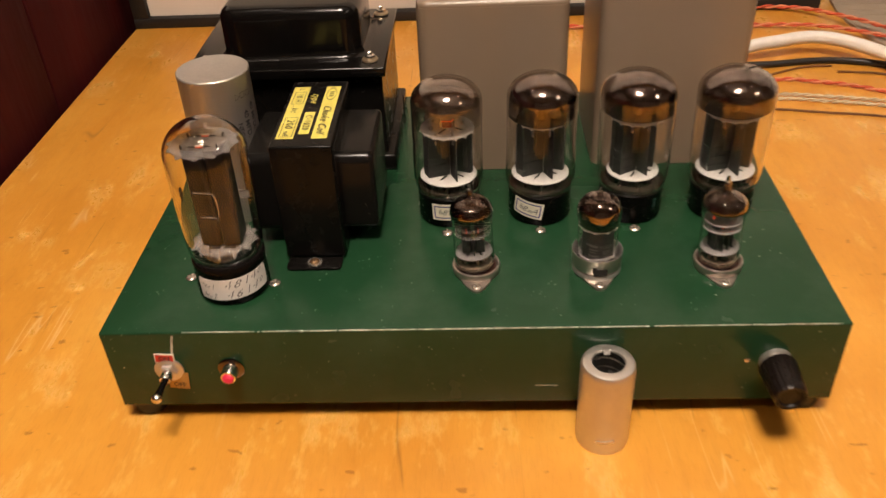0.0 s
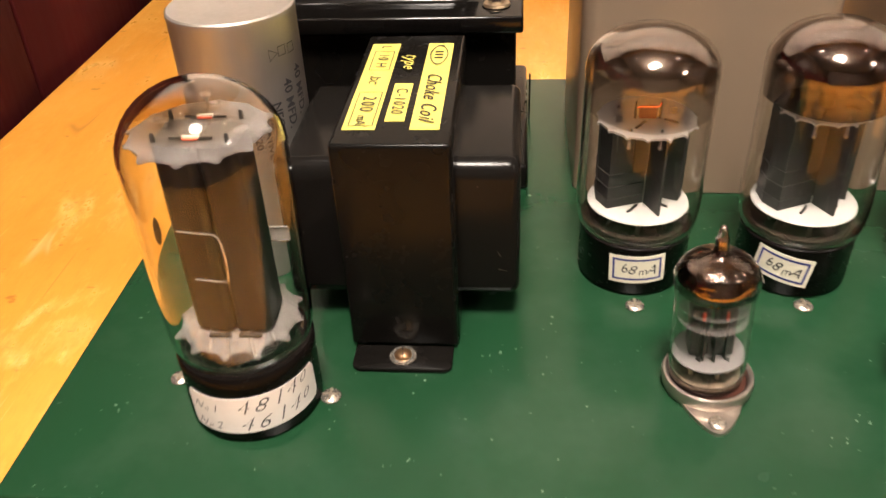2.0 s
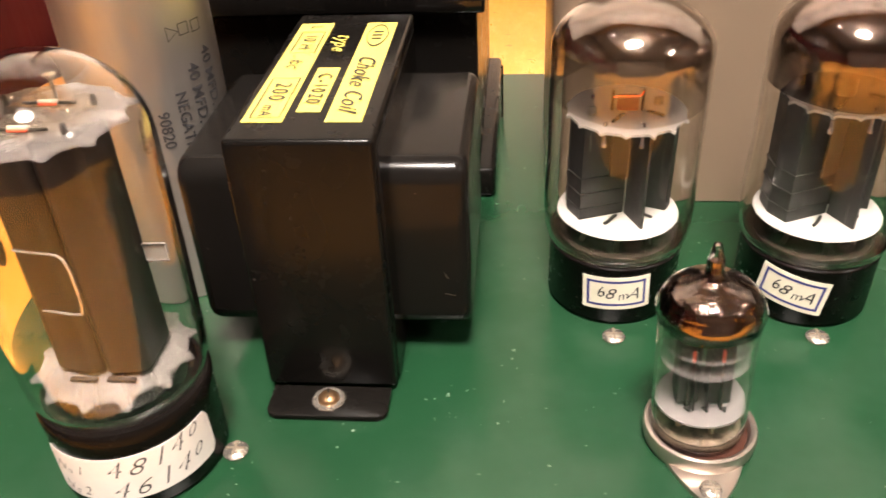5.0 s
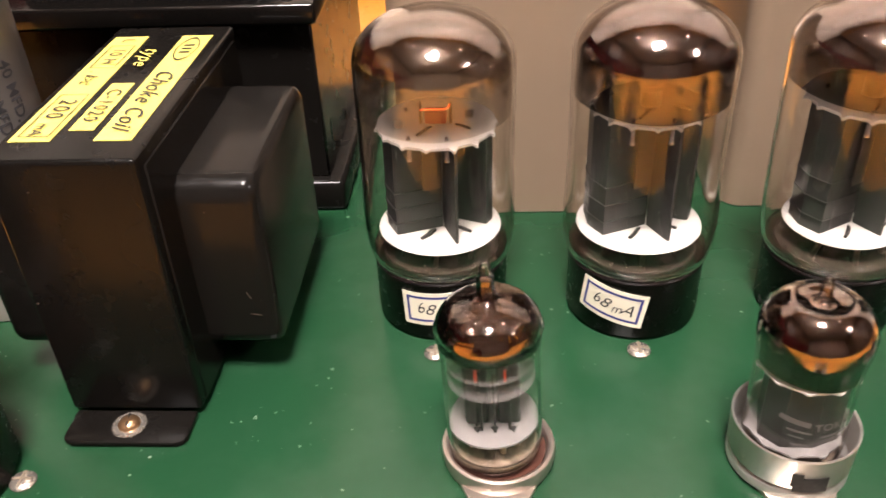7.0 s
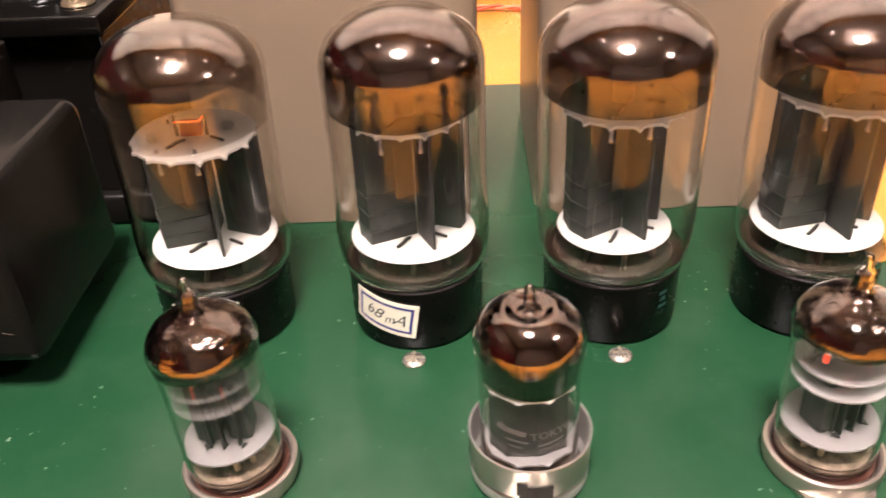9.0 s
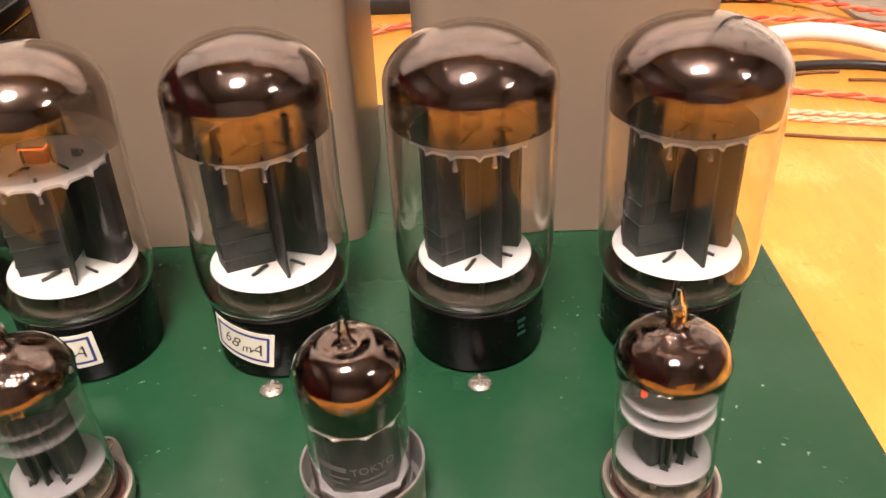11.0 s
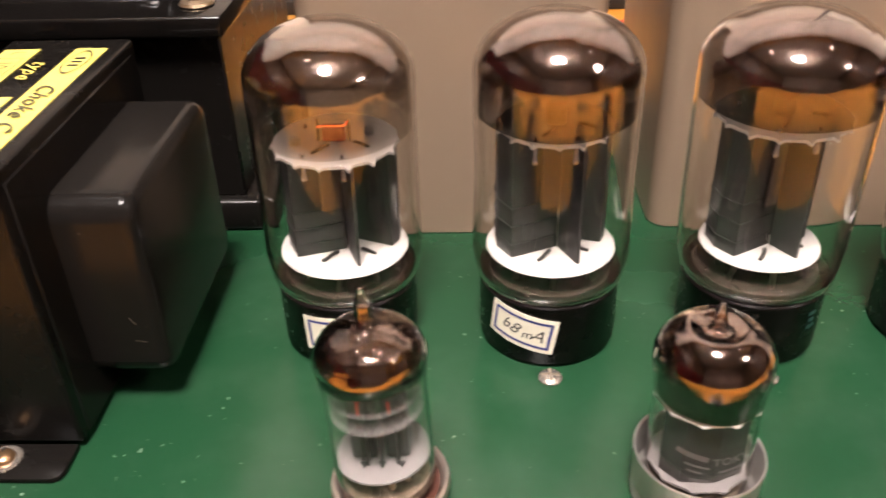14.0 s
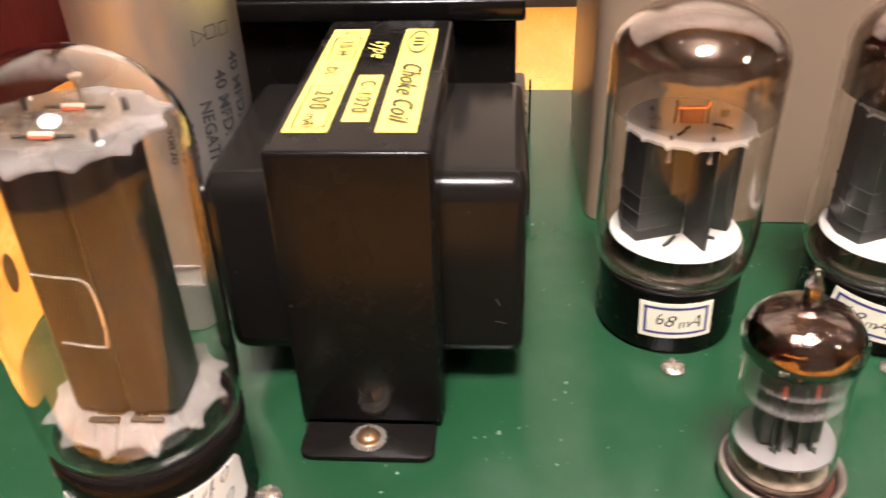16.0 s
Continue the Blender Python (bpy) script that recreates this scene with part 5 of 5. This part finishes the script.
loop = sweep(smooth_path([(-0.0066, -0.0098, 0.0630), (-0.0020, -0.0106, 0.0630), (0.0026, -0.0112, 0.0628), (0.0040, -0.0115, 0.0608), (0.0044, -0.0116, 0.0560), (0.0040, -0.0115, 0.0508), (0.0026, -0.0111, 0.0492), (-0.0050, -0.0098, 0.0490)], 6), 0.00027, 6)
part("wire_loop", loop, M_WIRE, rect, "bright wire loop")
clip = part("clip", box(0.0112, 0.0160, 0.0030, 0.0036, 0.0520, 0.0560, 0.0001, 1), M_MICA_DULL, rect, "small dull metal clip")
for z in (0.0520, 0.0560):
    part("clip_edge", sweep([Vector((0.0112, 0.0028, z)), Vector((0.0160, 0.0028, z + 0.0002))], 0.00018, 6), M_WIRE, clip)
part("stub", lathe([(0.0003, 0.0845), (0.0004, 0.0880), (0.0011, 0.0890), (0.0013, 0.0896), (0, 0.0898)], 12, 0.0, 0.0086), M_WIRE, rect, "bright getter stub")
for px, py in ((-0.0085, -0.0060), (-0.0085, 0.0060), (0.0085, -0.0060), (0.0085, 0.0060)):
    part("post", lathe([(0.0006, 0.0845), (0.0005, 0.0862), (0.0002, 0.0866), (0, 0.0866)], 10, px, py), M_PLATE, rect)
for py in (-0.0052, 0.0058):
    bar = sweep([Vector((-0.0019, py, 0.0852)), Vector((0.0019, py, 0.0852))], 0.0005, 8)
    part("ceramic_bridge", bar, M_MICA, rect, "small white ceramic bridge")
    part("filament_tip", sweep([Vector((-0.0017, py - 0.0007, 0.0850)), Vector((0.0017, py - 0.0007, 0.0850))], 0.00026, 6), M_HEATER_DIM, rect, "dull red filament end")
    part("filament_lead", sweep([Vector((-0.0050, py, 0.0850)), Vector((0.0050, py, 0.0850))], 0.0003, 6), M_PLATE, rect)
for a in (-140, -100, -60, -20, 60, 140):
    part("lead_wire", sweep([Vector((0.010 * math.cos(radians(a)), 0.010 * math.sin(radians(a)), 0.0222)), Vector((0.0080 * math.cos(radians(a)), 0.0080 * math.sin(radians(a)), 0.0300))], 0.0006, 6), M_PLATE_BROWN, rect)
part("stem", lathe([(0.0120, 0.0223), (0.0085, 0.0240), (0.0050, 0.0258), (0, 0.0262)], 24), M_MICA_CLEAR, rect, "cloudy glass stem")
slip = sheet(0.0402, 0.0125, 40, 2, 0.00012)
for v in slip.vertices:
    v.co.y *= 1 - 0.30 * max(0.0, (abs(v.co.x) - 0.0188) / 0.0013) ** 2
tag = part("paper_label", bent(slip, 0.01845, -72.5, 0.0105, 2), M_WHITE_PAPER, rect, "white paper label with handwritten figures")
for last, dy in (("N o 1|4 8 1 4 0", 0.0028), ("N o 2|4 6 1 4 0", -0.0032)):
    first, figures = [w.split() for w in last.split("|")]
    strokes = [(c, -0.0168 + 0.0028 * k, dy - 0.0007 + (-0.0006 if c == "o" else 0.0), 0.0028 if c == "o" else 0.0040, 6 * (k - 1)) for k, c in enumerate(first)]
    strokes += [(c, (-0.0036, 0.0012, 0.0062, 0.0102, 0.0146)[k], dy + 0.00012 * k * k - 0.0002, 0.0066 if k < 4 else 0.0046, 7 * math.sin(2.1 * k + 900 * dy)) for k, c in enumerate(figures)]
    part("lettering", bent(hand_mesh(strokes, 0.45, -0.012), 0.0186, -72.5, 0.0105, 2), M_GREY_INK, tag, "thin pen writing", smooth=0)

# ---- miniature tubes ----
def mini_profile(waist, short):
    """The outline of a miniature tube: a cylinder, a bulging dome above the waist, and a drawn-out tip; the short one has a dished crown round its stub."""
    low = [(0.0, 0.0034), (0.0080, 0.0034), (0.0096, 0.0042), (0.0103, 0.0058), (0.0104, 0.0100), (0.0103, waist - 0.006), (0.01035, waist - 0.003), (0.0106, waist)]
    dome = [(0.0110, waist + 0.003), (0.0111, 0.0380), (0.0103, 0.0402), (0.0090, 0.0420)]
    if short:
        return low + dome + [(0.0076, 0.0433), (0.0062, 0.0441), (0.0052, 0.0443), (0.0044, 0.0441), (0.0036, 0.0438), (0.0026, 0.0436), (0.0018, 0.0438), (0.0013, 0.0442), (0.0012, 0.0462), (0.0010, 0.0485), (0.0006, 0.0494), (0.0, 0.0496)]
    tip = [(0.0070, 0.0434), (0.0050, 0.0441), (0.0034, 0.0447), (0.0024, 0.0454), (0.0019, 0.0464), (0.0018, 0.0480), (0.0018, 0.0496), (0.0013, 0.0505), (0.0011, 0.0522), (0.0008, 0.0532), (0.0, 0.0535)]
    return low + dome + tip


def mini_tube(x, y, low, tall, micas, label, turn=0.0, spark=False, lean=0.0):
    root = thing("miniature_tube", x, y, CZ, label, "vacuum tube", "miniature tubes", turn, lean)
    short = tall < 0.9
    profile = [(r, z if z < 0.0445 or short else 0.0445 + (z - 0.0445) * tall) for r, z in mini_profile(0.0312 if short else 0.0345, short)]
    glass_bulb(profile, 0.0006, root, "clear glass envelope drawn to a tip")
    dome = [(r, z) for r, z in inset(profile, 0.0006) if 0.0055 < z < 0.0445 + (0.0 if short else 0.0056 * tall) and r > 0.0004]
    part("getter_film", getter_dome(dome + [(0.0, dome[-1][1] + 0.0001)], low, 1.0, 40, 0.0045), M_GETTER_SMOOTH if short else M_GETTER_SMALL, root, "dark brown mirror film inside the dome")
    for z, r, mat in micas:
        part("mica_spacer", mica_disc(r, z, z + 0.0005, 10 if short else 26, 0.0007 if short else 0.00006, 0.0003 if short else 0.0, 0.03, 5, 5, 8), mat, root, "white mica disc")
    z0, z1 = micas[-1][0] + 0.0006, micas[0][0]
    for side in (-1, 1):
        cell = box(min(side * 0.0010, side * 0.0058), max(side * 0.0010, side * 0.0058), -0.0032, 0.0032, z0 + 0.0002, z1 - 0.0002, 0.0008, 3)
        for py in (-0.0040, 0.0034):
            box(side * 0.0035 - 0.0003, side * 0.0035 + 0.0003, py, py + 0.0006, z0 + 0.0004, z1 - 0.0004, 0.0001, 1, into=cell)
        part("anode", cell, M_PLATE, root, "dark grey anode", smooth=20)
    for px in (-0.0034, 0.0002, 0.0040):
        part("anode_tab", prism([(px - 0.0008, -0.0042), (px + 0.0008, -0.0042), (px + 0.0002, -0.0057)], z0 + 0.0001, z0 + 0.0005), M_PLATE, root)
    for px, py in ((-0.0024, -0.0050), (0.0004, -0.0056), (0.0034, -0.0048)):
        blade = prism([(px - 0.00022, py), (px + 0.00022, py), (px + 0.00022, py + 0.0016), (px - 0.00022, py + 0.0016)], z0 + 0.0001, z1)
        part("blade", blade, M_PLATE, root, "thin dark support blade", smooth=20)
    for k in range(9):
        a = radians(-90 + 36 * k + 18)
        pin = sweep([Vector((0.0060 * math.cos(a), 0.0060 * math.sin(a), 0.0052)), Vector((0.0058 * math.cos(a), 0.0058 * math.sin(a), 0.0085)), Vector((0.0045 * math.cos(a), 0.0045 * math.sin(a), micas[-1][0]))], 0.0007, 6)
        part("lead_wire", pin, M_LEAD, root)
    part("glass_button", lathe([(0.0096, 0.0056), (0.0092, 0.0070), (0.0060, 0.0076), (0.0030, 0.0074), (0, 0.0074)], 28), M_BUTTON, root, "milky glass button")
    part("glass_foot", lathe([(0.0094, 0.0052), (0.0101, 0.0060), (0.0102, 0.0078), (0.0096, 0.0072)], 36), M_GLASS_THICK, root)
    for px in (-0.0030, 0.0030):
        part("heater_end", lathe([(0.0, z1 - 0.0036), (0.0004, z1 - 0.0034), (0.0004, z1 - 0.0006), (0.0, z1 - 0.0004)], 10, px, -0.0040), M_HEATER_DIM, root, "dull red glowing heater end")
    if spark:
        part("heater_glow", lathe([(0.0, 0.0328), (0.0006, 0.0333), (0.0007, 0.0344), (0.0, 0.0350)], 12, -0.0078, -0.0022), M_HEATER_SPOT, root, "orange glow of the heater")
    return root


MILKY3 = ((0.0300, 0.0092, M_MICA_HALF), (0.0258, 0.0093, M_MICA_HALF), (0.0128, 0.0096, M_MICA_MID))
CLEAR3 = ((0.0300, 0.0092, M_MICA_CLEAR), (0.0255, 0.0092, M_MICA_CLEAR), (0.0128, 0.0096, M_MICA_MID))
mini_tube(MINI[0][0] - 0.0005, MINI[0][1], rim(0.0346, 0.0008, 250, 0.0004), 1.0, CLEAR3, "small glass tube with brown mirrored dome and long tip", 0.0, False, -2.2)
second = mini_tube(*MINI[1], rim(0.0298, 0.0006, 90, 0.0003), 0.72, ((0.0282, 0.0094, M_MICA), (0.0108, 0.0094, M_MICA_MID)), "small glass tube with faded print in a metal skirt", 0.0, False, -0.8)
mini_tube(*MINI[2], rim(0.0362, 0.0008, 200, 0.0005), 1.08, MILKY3, "small glass tube with brown mirrored dome and red heater glow", 25.0, True, -2.2)
part("anode_shroud", prism([(-0.0082, -0.0030), (-0.0050, -0.0068), (0.0015, -0.0072), (0.0072, -0.0050), (0.0082, 0.0), (0.0060, 0.0060), (-0.0060, 0.0060)], 0.0112, 0.0280), M_PLATE, second, "dark grey shroud", smooth=20)
for a, w, z, h, lean in ((-114, 0.0062, 0.0212, 0.0013, -9), (-108, 0.0048, 0.0187, 0.0005, -5), (-110, 0.0030, 0.0172, 0.0004, -5), (-104, 0.0036, 0.0150, 0.0008, 2), (-70, 0.0056, 0.0180, 0.0005, 9), (-72, 0.0046, 0.0166, 0.0004, 9)):
    part("printed_bar", bent(sheet(w, h, 6, 1, 0.00003), 0.01056, a, z, lean), M_PALE_INK, second, "faded white print")

part("lettering", bent(text_mesh("TOKYO", 0.0026, 1.05), 0.01060, -68, 0.0205, 6), M_PALE_INK, second, "faded white print", smooth=0)

# ---- tube shield standing on the desk ----
shield = thing("tube_shield", 0.0595, 0.2940, 0.0, "bare aluminium tube shield standing on the desk", "tube shield")
part("sleeve", lathe([(0.0124, 0.0002), (0.0131, 0.0002), (0.0132, 0.0015), (0.0132, 0.0470), (0.0130, 0.0495), (0.0123, 0.0508), (0.0112, 0.0512), (0.0082, 0.0512), (0.0078, 0.0508), (0.0078, 0.0498), (0.0110, 0.0496), (0.0123, 0.0485), (0.0124, 0.0460)], 56), M_ALU, shield, "bare aluminium sleeve")
coil = [Vector((0.0092 * math.cos(a * 0.35), 0.0092 * math.sin(a * 0.35), 0.016 + 0.00031 * a)) for a in range(100)]
part("spring", sweep(coil, 0.0006, 6), M_CHROME, shield, "thin wire spring")
# Dark sleeve added to darken the can's inside.
part("dark_sleeve", lathe([(0.0122, 0.0010), (0.0122, 0.0480), (0.0118, 0.0480), (0.0118, 0.0010)], 40), M_DARK, shield)
# Raised bright strip stands for the highlight on the dented sleeve.
part("dent_glint", bent(sheet(0.0090, 0.0017, 8, 1, 0.0003), 0.0132, -92, 0.0090, 3), M_WIRE, shield, "bright strip for the glint on the dented foot")
part("tongue", box(-0.0011, 0.0011, -0.0088, -0.0052, 0.0495, 0.0505, 0.0003, 1), M_DARK, shield)
part("tongue", box(-0.0016, 0.0016, 0.0050, 0.0086, 0.0500, 0.0512, 0.0003, 1), M_ALU, shield)
